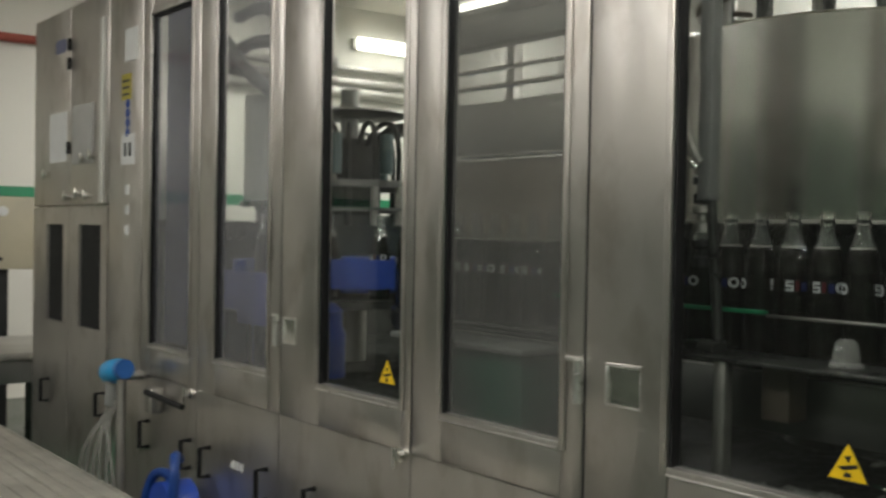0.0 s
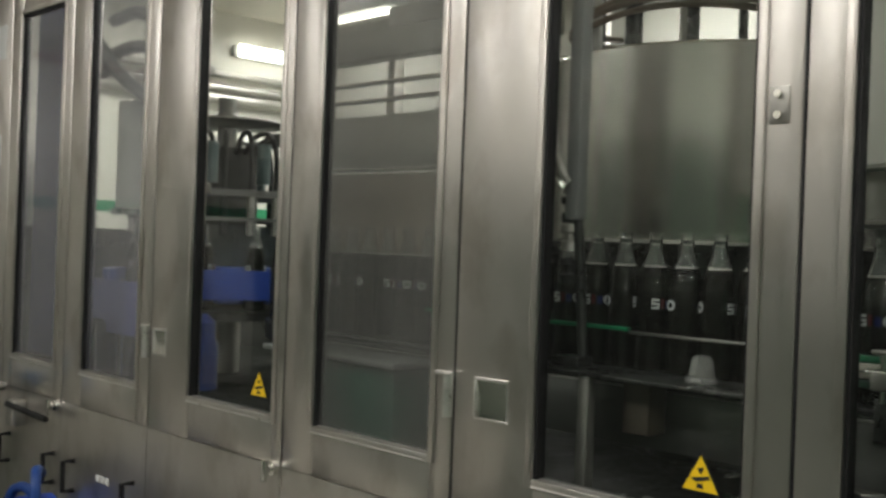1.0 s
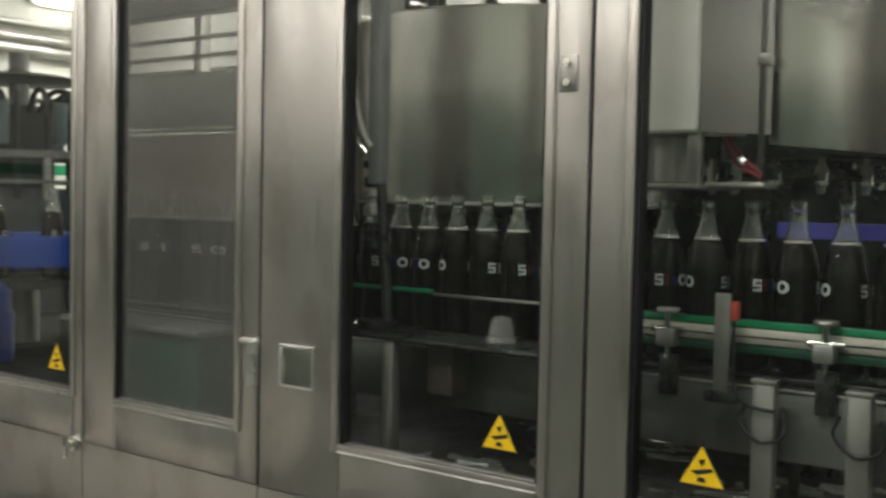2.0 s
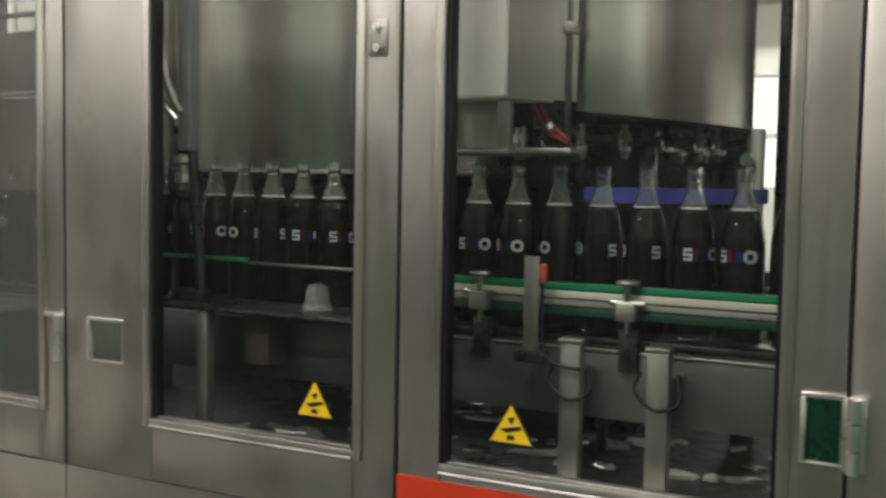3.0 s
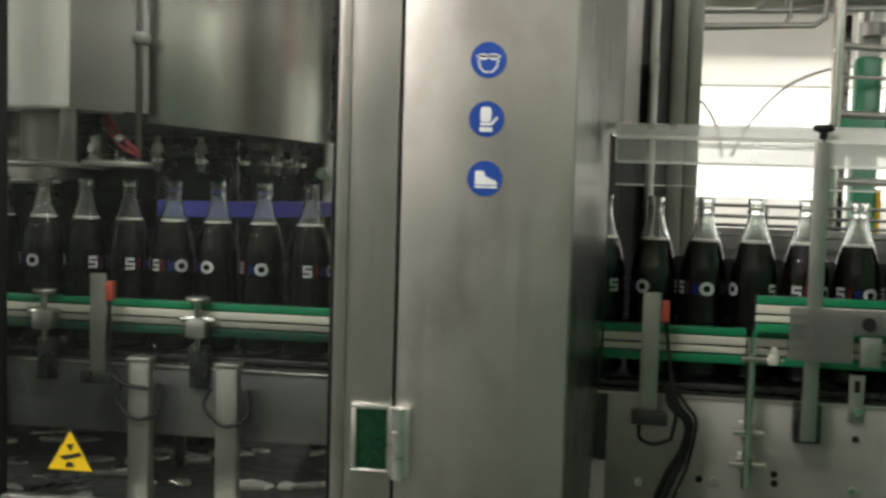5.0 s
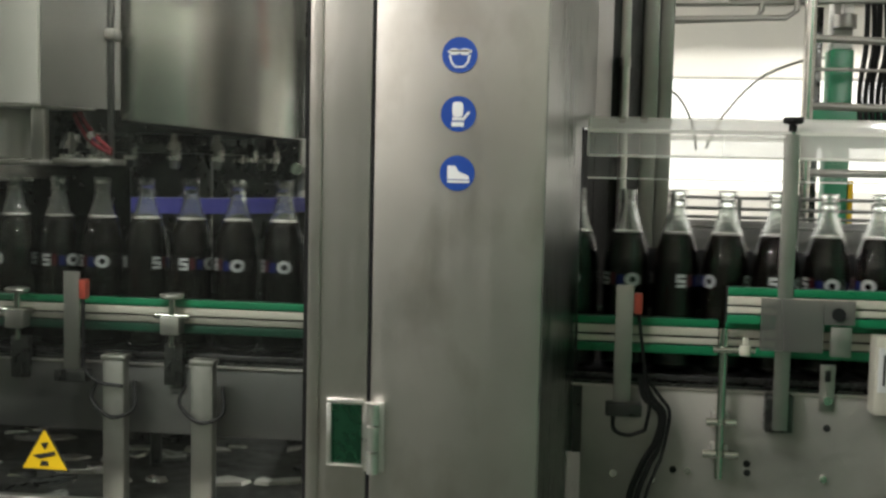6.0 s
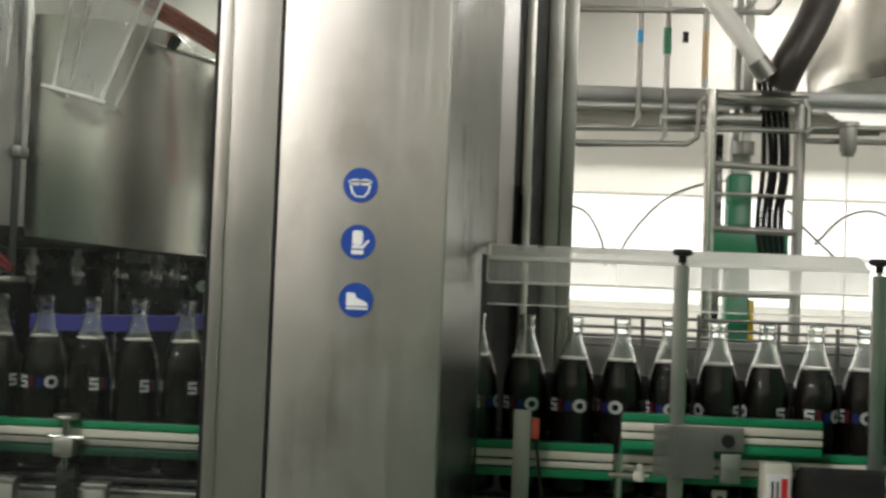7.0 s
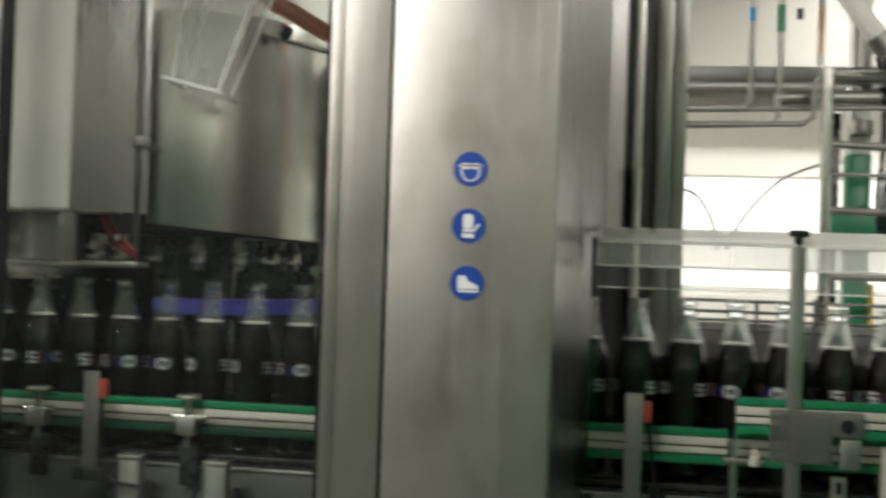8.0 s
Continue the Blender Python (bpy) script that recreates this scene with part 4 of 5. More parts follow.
ZP = 0.142
def patch(bm, a0, a1, z0, z1, lift=0.0006):
    n, rows = 4, []
    for j in range(3):
        z = z0 + (z1 - z0) * j / 2
        rows.append([bm.verts.new(((radius_at(z) + lift) * math.cos(a0 + (a1 - a0) * i / n), (radius_at(z) + lift) * math.sin(a0 + (a1 - a0) * i / n), z)) for i in range(n + 1)])
    for j in range(2):
        for i in range(n):
            bm.faces.new((rows[j][i], rows[j][i + 1], rows[j + 1][i + 1], rows[j + 1][i]))
def ring_mark(base):
    bm, seg = B(), 22
    loops = []
    for rr in (0.0052, 0.0105):
        loops.append([])
        for i in range(seg):
            b = 2 * math.pi * i / seg
            z, a = ZP + rr * math.sin(b), base + rr * math.cos(b) / 0.033
            loops[-1].append(bm.verts.new(((radius_at(z) + 0.0007) * math.cos(a), (radius_at(z) + 0.0007) * math.sin(a), z)))
    for i in range(seg):
        bm.faces.new((loops[0][i], loops[0][(i + 1) % seg], loops[1][(i + 1) % seg], loops[1][i]))
    return mesh_of("ring_mark", bm, mark_white)
def bent_mark(base):
    bm = B()
    for z0, z1, a0, a1 in ((0.0055, 0.0100, 0.95, 1.36), (-0.0022, 0.0022, 0.95, 1.36), (-0.0100, -0.0055, 0.95, 1.36), (0.0022, 0.0055, 0.95, 1.0525), (-0.0055, -0.0022, 1.2575, 1.36)):
        patch(bm, base + 0.72 + a0, base + 0.72 + a1, ZP + z0, ZP + z1)
    bmesh.ops.remove_doubles(bm, verts=bm.verts, dist=0.0002)
    return mesh_of("bent_mark", bm, mark_white)
def patch_mark(a0, a1, z0, z1, mat):
    bm = B()
    patch(bm, a0, a1, ZP + z0, ZP + z1)
    return mesh_of("colour_mark", bm, mat)
MARKS = []
for base in (0.0, math.pi):
    MARKS += [("ring_mark", ring_mark(base)), ("bent_mark", bent_mark(base)), ("blue_mark", patch_mark(base - 0.66, base - 0.37, -0.009, 0.007, mark_blue)), ("red_mark", patch_mark(base + 2.17, base + 2.36, -0.009, 0.010, mark_red))]

lathe(bm := B(), [(radius_at(z) - 0.0030, z) for z in (LEVEL + 0.004, 0.228, 0.238, 0.248, 0.256)], 20)
film_mesh = mesh_of("neck_film", bm, neck_film, 50)

def new_bottle():
    b = thing("cola_bottle", "clear glass bottle filled with dark cola, uncapped", "bottle", group="bottles on the conveyor")
    for name, me in (("glass", glass_mesh), ("cola_fill", fill_mesh), ("froth", foam_mesh), ("neck_film", film_mesh), *MARKS):
        o = new(name, me)
        o.parent = b
        if name in ("glass", "neck_film"):
            o.visible_shadow = False
    return b

ANCHORS = [(-20, -1.969), (-9, -1.163), (-4, -0.80), (0, -0.492), (4, -0.184), (13, 0.528), (19, 0.984), (90, 6.38)]
TURN_R, STEP = 0.75, 0.0735
def lane(u):
    """Where a bottle stands that is u places along the lane: a back lane, a half turn, then the straight front lane."""
    if u >= -20:
        for (u0, x0), (u1, x1) in zip(ANCHORS, ANCHORS[1:]):
            if u <= u1:
                return x0 + (x1 - x0) * (u - u0) / (u1 - u0), LANE_Y
    s = (-20 - u) * STEP
    a = s / TURN_R
    if a <= math.pi:
        return -1.969 - TURN_R * math.sin(a), LANE_Y + TURN_R * (1 - math.cos(a))
    return -1.969 + (s - math.pi * TURN_R), LANE_Y + 2 * TURN_R
RATE = 8.0
FIRST, LAST = -84, 21
random.seed(7)
bottles = []
first = new_bottle()
for i in range(FIRST, LAST):
    x, y = lane(i)
    b = first if i == FIRST else copy_thing(first, pose(x, y, BELT_Z))
    bottles.append((b, i, random.uniform(0, 360)))
# turning lane under the bottles
turn = thing("turning_table", "dark round bottle carousel table", "carousel", (-1.969, LANE_Y + TURN_R, 0))
bm = B()
for k in range(48):
    a0, a1 = radians(90 + 180 * k / 48), radians(90 + 180 * (k + 1) / 48)
    q = [(r * math.cos(a), r * math.sin(a)) for r, a in ((TURN_R + 0.045, a0), (TURN_R + 0.045, a1), (TURN_R - 0.045, a1), (TURN_R - 0.045, a0))]
    lo = [bm.verts.new((x, y, BELT_Z - 0.05)) for x, y in q]
    hi = [bm.verts.new((x, y, BELT_Z - 0.003)) for x, y in q]
    for f in ((lo[3], lo[2], lo[1], lo[0]), tuple(hi), (lo[0], lo[1], hi[1], hi[0]), (lo[2], lo[3], hi[3], hi[2])):
        bm.faces.new(f)
bmesh.ops.remove_doubles(bm, verts=bm.verts, dist=0.0005)
part("track", bm, steel_dark, turn)
for a in (110, 180, 250):
    x, y = TURN_R * math.cos(radians(a)), TURN_R * math.sin(radians(a))
    part("pillar", rod(B(), (x, y, 0.86), (x, y, BELT_Z - 0.05), 0.03), steel_dark, turn)
part("back_lane", box(B(), 0.0, 2.36, TURN_R - 0.045, TURN_R + 0.045, BELT_Z - 0.05, BELT_Z - 0.003), steel_dark, turn)
part("back_pillar", box(B(), 1.2, 1.26, TURN_R - 0.03, TURN_R + 0.03, 0.86, BELT_Z - 0.05), steel_dark, turn)

# ---- star wheel and rinser in the far compartment ----
WC = (-3.02, 0.62)
wheel = thing("star_wheel", "blue plastic star wheel with bottles in its pockets", "star wheel", (*WC, 0))
def star(bm, r, n, z0, z1, notch=0.033):
    pts = []
    for k in range(n * 10):
        a = 2 * math.pi * k / (n * 10)
        d = abs(((k % 10) - 5) / 5.0)
        pts.append((r - notch * max(0.0, 1 - (d * 2.2) ** 2) ** 0.5 if d < 0.45 else r, a))
    lo = [bm.verts.new((q * math.cos(a), q * math.sin(a), z0)) for q, a in pts]
    hi = [bm.verts.new((q * math.cos(a), q * math.sin(a), z1)) for q, a in pts]
    bm.faces.new(list(reversed(lo)))
    bm.faces.new(hi)
    for k in range(len(pts)):
        bm.faces.new((lo[k], lo[(k + 1) % len(pts)], hi[(k + 1) % len(pts)], hi[k]))
    return bm
bm = star(B(), 0.325, 12, 1.205, 1.24)
star(bm, 0.325, 12, 1.12, 1.15)
wheel_disc = part("disc", bm, blue_plastic, wheel)
part("shaft", rod(B(), (0, 0, 0.861), (0, 0, 1.30), 0.06), steel_dull, wheel)
part("guide", curved_sheet(B(), 0.42, -60, 30, lambda a: 1.14, lambda a: 1.235, 0.03), blue_plastic, wheel, "curved blue guide")
part("guide", curved_sheet(B(), 0.42, 190, 260, lambda a: 1.16, lambda a: 1.22, 0.03), blue_plastic, wheel)
part("table", rod(B(), (0, 0, 1.07), (0, 0, BELT_Z), 0.40, 48), steel_dark, wheel)
def on_wheel(deg):
    return WC[0] + 0.318 * math.cos(radians(deg)), WC[1] + 0.318 * math.sin(radians(deg))
wheel_bottles = [(copy_thing(first, pose(*on_wheel(30 * k + 15), BELT_Z)), 30 * k + 15) for k in range(12)]
bl = thing("blue_motor", "blue drive motor on the deck", "motor", (-2.70, 0.30, 0.861))
lathe(bm := B(), [(0.0005, 0.0), (0.085, 0.0), (0.085, 0.14), (0.075, 0.16), (0.075, 0.21), (0.05, 0.235), (0.0005, 0.24)], 28)
part("housing", bm, blue_plastic, bl)
for k in range(9):
    a = radians(-160 + 20 * k)
    part("fin", box(B(), 0.083 * math.cos(a) - 0.003, 0.083 * math.cos(a) + 0.003, 0.083 * math.sin(a) - 0.01, 0.083 * math.sin(a) + 0.003, 0.02, 0.13), blue_plastic, bl)
gb = thing("gear_box", "dark green gear box on the deck", "gear box", (-3.06, 0.16, 0.861))
part("case", box(B(), -0.09, 0.09, -0.05, 0.08, 0, 0.20, 0.02), black_dark, gb)
part("cover", rod(B(), (0.02, -0.05, 0.12), (0.02, -0.065, 0.12), 0.05, 28), green_paint, gb, "green round cover")
part("pipe", rod(B(), (0.16, 0.0, 0.0), (0.16, 0.0, 0.33), 0.012), chrome, gb)
rinser = thing("bottle_rinser", "dark rotary rinser with hanging bottle grippers", "rinser", (-3.17, 0.70, -0.07))
smoke_sheet = clear_pane("smoked_sheet", (0.45, 0.50, 0.50), 0.22, (0.16, 0.18, 0.18), 0.04, 0.06)
lathe(bm := B(), [(0.0005, 1.875), (0.035, 1.875), (0.05, 1.85), (0.20, 1.845), (0.22, 1.835), (0.20, 1.825), (0.0005, 1.82)], 40)
part("hub_plate", bm, steel_grey, rinser)
part("column", rod(B(), (0, 0, 0.931), (0, 0, 1.93), 0.035), steel_grey, rinser)
part("core", rod(B(), (0, 0, 1.10), (0, 0, 1.74), 0.12, 36), black_dark, rinser)
lathe(bm := B(), [(0.30, 1.555), (0.345, 1.555), (0.345, 1.578), (0.30, 1.578), (0.30, 1.555)], 48)
part("ring", bm, steel_grey, rinser)
lathe(bm := B(), [(0.30, 1.47), (0.35, 1.47), (0.35, 1.482), (0.30, 1.482), (0.30, 1.47)], 48)
part("ring", bm, steel_grey, rinser)
for k in range(22):
    a = 2 * math.pi * k / 22
    u, v = Vector((math.cos(a), math.sin(a), 0)), Vector((-math.sin(a), math.cos(a), 0))
    def at(r, w, z):
        return u * r + v * w + Vector((0, 0, z))
    g = part("gripper", tube(B(), [at(0.12, 0, 1.72), at(0.20, 0, 1.78), at(0.29, 0, 1.775), at(0.325, 0, 1.70), at(0.33, 0, 1.58)], 0.0095, 8), black_dark, rinser, "bent black gripper arm")
    part("jaw", rod(B(), at(0.33, 0, 1.58), at(0.33, 0, 1.42), 0.014, 10), black_dark if k % 3 else steel_dull, g)
    if k % 2:
        bm = B()
        rod(bm, at(0.318, 0.045, 1.60), at(0.318, 0.045, 1.74), 0.024, 12)
        part("nozzle", bm, surface("teal_grey_plastic", (0.10, 0.15, 0.15), 0.4) if k == 1 else bpy.data.materials["teal_grey_plastic"], g, "teal grey nozzle body")
    q = part("splash_sheet", slanted(B(), at(0.30, -0.05, 0).xy, at(0.30, 0.05, 0).xy, 1.20, 1.455, 0.003), smoke_sheet, rinser, "smoked clear splash sheet", None)
    q.visible_shadow = False
# behind the fogged door
bar = thing("cross_rail", "steel cross rails behind the fogged glass", "rail")
for z, y in ((1.545, 0.45), (1.74, 0.45), (1.80, 0.5)):
    part("rail", rod(B(), (-2.42, y, z), (-1.36, y, z), 0.007), chrome, bar)
for x in (-2.40, -1.375):
    part("upright", box(B(), x - 0.015, x + 0.015, 0.435, 0.465, 0.861, 1.85, 0.003), steel_dull, bar)
part("dark_panel", box(B(), -2.384, -1.391, 0.458, 0.463, 1.21, 1.536, 0.001), tan_panel, bar, "dull brown grey panel")
part("pale_panel", box(B(), -2.384, -1.391, 0.458, 0.463, 1.554, 1.70, 0.001), steel_dull, bar, "dull steel panel")
part("beam", box(B(), -2.42, -1.36, 0.42, 0.48, 1.851, 1.93, 0.004), steel_dull, bar, "steel cross beam")
bn = thing("green_bin", "dark green plastic bin on the deck", "bin")
bm = box(B(), -1.98, -1.5, 0.10, 0.225, 0.861, 1.06, 0.015)
part("tub", bm, surface("dark_green_plastic", (0.012, 0.085, 0.055), 0.4, 0, 0.2, 6, 90), bn)
part("rim", box(B(), -1.995, -1.485, 0.085, 0.228, 1.06, 1.075, 0.005), grey_plastic, bn)
# ducts, hoses and curtain in the narrow compartments
du = thing("pale_duct", "pale upright duct with a flange", "duct", (-3.0, 0.3, 0))
part("tube", rod(B(), (0, 0, 1.42), (0, 0, 1.78), 0.11, 28), white_metal, du)
part("flange", rod(B(), (0, 0, 1.405), (0, 0, 1.425), 0.125, 28), chrome, du)
part("leg", rod(B(), (0, 0, 0.861), (0, 0, 1.405), 0.03), steel_dull, du)
for k, pts in enumerate(([(-3.3, 0.2, 2.05), (-3.12, 0.16, 1.98), (-2.95, 0.15, 1.86), (-2.75, 0.18, 1.74)], [(-3.25, 0.24, 1.9), (-3.1, 0.2, 1.94), (-2.9, 0.2, 1.95), (-2.75, 0.25, 1.9)], [(-3.3, 0.3, 2.1), (-3.0, 0.24, 2.08), (-2.8, 0.22, 2.0)])):
    single("grey_hose", tube(B(), pts, 0.022, 12), grey_plastic, "bent grey hose inside the machine", "hose", "grey hoses")
single("blue_curtain", box(B(), -3.58, -3.38, 0.148, 0.152, 0.9, 2.2), surface("violet_blue_curtain_plastic", (0.06, 0.065, 0.22), 0.35, 0, 0.15, 5, 60), "violet blue plastic curtain strip", "curtain")
single("blue_sheet", box(B(), -3.14, -2.72, 0.145, 0.15, 1.02, 1.19, 0.001), surface("blue_violet_sheet", (0.08, 0.09, 0.32), 0.4, 0, 0.15, 5, 60), "blue violet plastic splash sheet", "sheet")
# hoses and valve parts left of the drum
hz = thing("valve_string", "small valves and clear hoses on an upright pipe", "valves", (-1.05, 0.13, 0))
part("pipe", box(B(), 0.0, 0.032, 0.0, 0.03, 1.40, 2.3, 0.004), grey_plastic, hz)
part("hose", tube(B(), [(-0.03, 0, 2.2), (-0.045, 0, 1.8), (-0.035, 0, 1.58), (-0.01, 0, 1.50), (0.01, 0.0, 1.47)], 0.008), steel_dull, hz, "grey hose")
for z, m in ((1.475, steel_dull), (1.42, black_dark), (1.365, steel_dull), (1.30, black_dark)):
    lathe(bm := B(), [(0.0005, -0.026), (0.018, -0.026), (0.018, -0.008), (0.011, -0.004), (0.011, 0.008), (0.02, 0.012), (0.02, 0.024), (0.0005, 0.026)], 18, (0.0, 0.02, z))
    part("valve", bm, m, hz, "small valve body")
part("lever", tube(B(), [(0.0, 0, 1.46), (-0.03, -0.01, 1.49), (-0.045, -0.01, 1.51)], 0.006), chrome, hz)
part("rod", rod(B(), (0.035, 0.03, 1.13), (0.02, 0.02, 1.4), 0.01), steel_dark, hz)
part("foot", box(B(), -0.02, 0.045, 0.0, 0.05, 1.1145, 1.135, 0.003), steel_dark, hz)
# pipes on the drum side of the wide window
vf = thing("side_valve", "small steel valve with a bent tail by the window edge", "valve", (-0.575, 0.14, 1.36))
part("body", rod(B(), (0, 0, 0.0), (0, 0, 0.03), 0.012), chrome, vf)
part("arm", rod(B(), (0.0, 0.0, 0.015), (0.06, 0.02, 0.015), 0.007), chrome, vf)
part("hanger", box(B(), 0.02, 0.035, 0.0, 0.02, 0.03, 0.75, 0.002), steel_dull, vf)

# clear chute and copper-red hoses above the capper
ch = thing("cap_chute", "clear acrylic cap chute, wider towards its top", "chute", (-0.2255, 0.315, 1.71))
ch.rotation_euler = (radians(-4), radians(14), 0)
def taper(bm, low, high, z1, t):
    """A flat sheet between two plan segments, low at the foot and high at z1."""
    vs = [bm.verts.new((*q, z)) for seg, z in ((low, 0.0), (high, z1)) for q in seg]
    ring = [vs[0], vs[1], vs[3], vs[2]]
    f = bm.faces.new(ring)
    bmesh.ops.solidify(bm, geom=[f], thickness=t)
    return bm
HL, HH, DL, DH = 0.042, 0.092, 0.030, 0.045
FOOT = [(-HL, -DL), (HL, -DL), (HL, DL), (-HL, DL)]
HEAD = [(-HH, -DH), (HH, -DH), (HH, DH), (-HH, DH)]
for k in range(4):
    n = (k + 1) % 4
    w = part("wall", taper(B(), (FOOT[k], FOOT[n]), (HEAD[k], HEAD[n]), 0.5, 0.003), chute_clear, ch, "", None)
    w.visible_shadow = False
    part("bright_edge", rod(B(), (*FOOT[k], 0.001), (*HEAD[k], 0.5), 0.0028, 8), acrylic_edge, ch)
bm = box(B(), -0.055, 0.055, -0.044, -0.0325, -0.004, 0.003, 0.001)
box(bm, -0.055, 0.055, 0.0325, 0.044, -0.004, 0.003, 0.001)
box(bm, 0.0445, 0.055, -0.0325, 0.0325, -0.004, 0.003, 0.001)
box(bm, -0.055, -0.0445, -0.0325, 0.0325, -0.004, 0.003, 0.001)
part("lip", bm, chute_clear, ch)
part("lip_edge", box(B(), -0.056, 0.056, -0.0452, -0.0442, -0.0035, 0.0025), acrylic_edge, ch)
cp = thing("hose_bundle", "bundle of copper red hoses above the capper", "hoses")
for k in range(6):
    o, d = 0.011 * (k % 3), 0.012 * (k // 3)
    part("hose", tube(B(), [(-0.30, 0.52 + d, 1.975 + 1.3 * o), (-0.20, 0.50 + d, 1.914 + 1.2 * o), (-0.12, 0.495 + d, 1.872 + o + 0.004 * (k % 2)), (-0.035, 0.50 + d, 1.822 + o), (0.035, 0.52 + d, 1.76 + o), (0.06, 0.56 + d, 1.60 + o)], 0.0062), copper_red, cp, "copper red hose")
ft = thing("air_fitting", "small steel air fitting on the capper", "fitting", (-0.125, 0.455, 1.832))
part("plug", rod(B(), (0, 0, 0), (0.012, -0.01, 0.012), 0.010), black_rubber, ft)
part("stem", rod(B(), (-0.05, 0.012, 0.010), (0.085, 0.055, -0.022), 0.005), chrome, ft)

# ---- outside the outlet: cover, bars, brackets ----
cov = thing("acrylic_cover", "scuffed clear acrylic cover over the bottle lane", "cover")
CX0, CX1 = 0.464, 1.04
prof = [(0.217, 1.469), (0.236, 1.479), (0.262, 1.489), (0.365, 1.494)]
def fold(bm, prof, x0, x1, t):
    inner = [(y + (t if i < 2 else 0.3 * t), z - (0 if i == 0 else t)) for i, (y, z) in enumerate(prof)]
    va = [[bm.verts.new((x, y, z)) for y, z in prof] for x in (x0, x1)]
    vb = [[bm.verts.new((x, y, z)) for y, z in inner] for x in (x0, x1)]
    n = len(prof)
    for i in range(n - 1):
        bm.faces.new((va[0][i], va[1][i], va[1][i + 1], va[0][i + 1]))
        bm.faces.new((vb[0][i], vb[0][i + 1], vb[1][i + 1], vb[1][i]))
        for e in (0, 1):
            bm.faces.new((va[e][i], va[e][i + 1], vb[e][i + 1], vb[e][i]))
    for i in (0, n - 1):
        bm.faces.new((va[0][i], vb[0][i], vb[1][i], va[1][i]))
    return bm
acrylic_front = clear_pane("clear_front_acrylic", (0.95, 0.95, 0.93), 0.36, (0.88, 0.87, 0.84), 0.05, 0.08)
o = part("sheet", fold(B(), prof, CX0, CX1, 0.004), acrylic, cov, "", None)
o.visible_shadow = False
o = part("front_sheet", box(B(), CX0, CX1, 0.2165, 0.2205, 1.431, 1.4685), acrylic_front, cov)
o.visible_shadow = False
o = part("apron", box(B(), CX0 - 0.002, CX1, 0.2185, 0.2215, 1.398, 1.4305), clear_pane("thin_acrylic_apron", (0.97, 0.97, 0.96), 0.06, (0.8, 0.8, 0.78), 0.02), cov)
o.visible_shadow = False
for y0, y1, z0, z1 in ((0.2140, 0.2163, 1.4655, 1.4712), (0.2140, 0.2163, 1.4295, 1.4330), (0.259, 0.263, 1.4895, 1.4912), (0.2165, 0.2183, 1.3965, 1.3985)):
    part("bright_edge", box(B(), CX0, CX1, y0, y1, z0, z1), acrylic_edge, cov, "bright acrylic edge")
part("bright_edge", box(B(), CX0 - 0.003, CX0, 0.2163, 0.2205, 1.431, 1.469), acrylic_edge, cov)
part("bright_edge", tube(B(), [(CX0, y, z + 0.001) for y, z in prof], 0.003, 8, False), acrylic_edge, cov)
for x in (0.512, 0.545):
    part("screw", rod(B(), (x, 0.24, 1.483), (x, 0.237, 1.489), 0.006), chrome, cov)

def hold_bar(x, top, low):
    h = thing("holding_bar", "flat steel bar with a black star knob", "bar", (x, 0.205, 0), "bars of the cover")
    part("bar", box(B(), -0.011, 0.011, 0, 0.006, low, top, 0.001), steel_dull, h)
    lathe(bm := B(), [(0.0005, 0.0), (0.006, 0.0), (0.006, 0.010), (0.014, 0.012), (0.0155, 0.016), (0.014, 0.021), (0.0005, 0.022)], 16, (0.002, 0.012, top + 0.004))
    part("knob", bm, black_rubber, h, "black knob")
    part("bolt", rod(B(), (0.002, 0.012, top - 0.01), (0.002, 0.012, top + 0.005), 0.004), chrome, h)
    part("socket", box(B(), -0.02, 0.02, 0.0065, 0.03, low - 0.005, low + 0.052, 0.003), steel_dark, h)
hold_bar(0.757, 1.467, 1.028)
hold_bar(1.052, 1.462, 1.028)
bp = thing("bracket_plate", "grey clear plastic bracket plate with a hole", "bracket")
bm = B()
box(bm, 0.722, 0.812, 0.198, 0.2035, 1.148, 1.226, 0.001)
box(bm, 0.812, 0.856, 0.199, 0.2035, 1.190, 1.226, 0.001)
part("plate", bm, bracket_clear, bp)
part("tab", box(B(), 0.822, 0.852, 0.197, 0.2035, 1.143, 1.187, 0.002), steel_dull, bp)
part("hole", rod(B(), (0.832, 0.1985, 1.206), (0.832, 0.1965, 1.206), 0.010), black_dark, bp, "dark bolt hole")
st = thing("slotted_plate", "small slotted steel plate on the conveyor side", "bracket")
part("plate", box(B(), 0.818, 0.840, 0.234, 0.2385, 1.055, 1.125, 0.001), steel_dull, st)
part("slot", box(B(), 0.825, 0.833, 0.2325, 0.2338, 1.100, 1.117), black_dark, st)
part("bolt", rod(B(), (0.829, 0.2338, 1.072), (0.829, 0.226, 1.072), 0.007, 6), chrome, st)
rd = thing("rail_support_rod", "upright chrome rod with cross clamps", "rod", (0.672, 0.212, 0))
part("rod", rod(B(), (0, 0, 0.95), (0, 0, 1.178), 0.007), chrome, rd)
for z, w in ((1.036, 0.022), (0.988, 0.026)):
    for s in (-1, 1):
        part("clamp", rod(B(), (s * 0.006, -0.006, z), (s * w, -0.006, z), 0.0065), chrome, rd, "small bright clamp")
    part("clamp_block", box(B(), -0.012, 0.012, 0.0, 0.027, z - 0.012, z + 0.012, 0.002), steel_dull, rd)
part("cross_arm", rod(B(), (-0.016, -0.005, 1.146), (0.045, -0.005, 1.146), 0.005), chrome, rd)
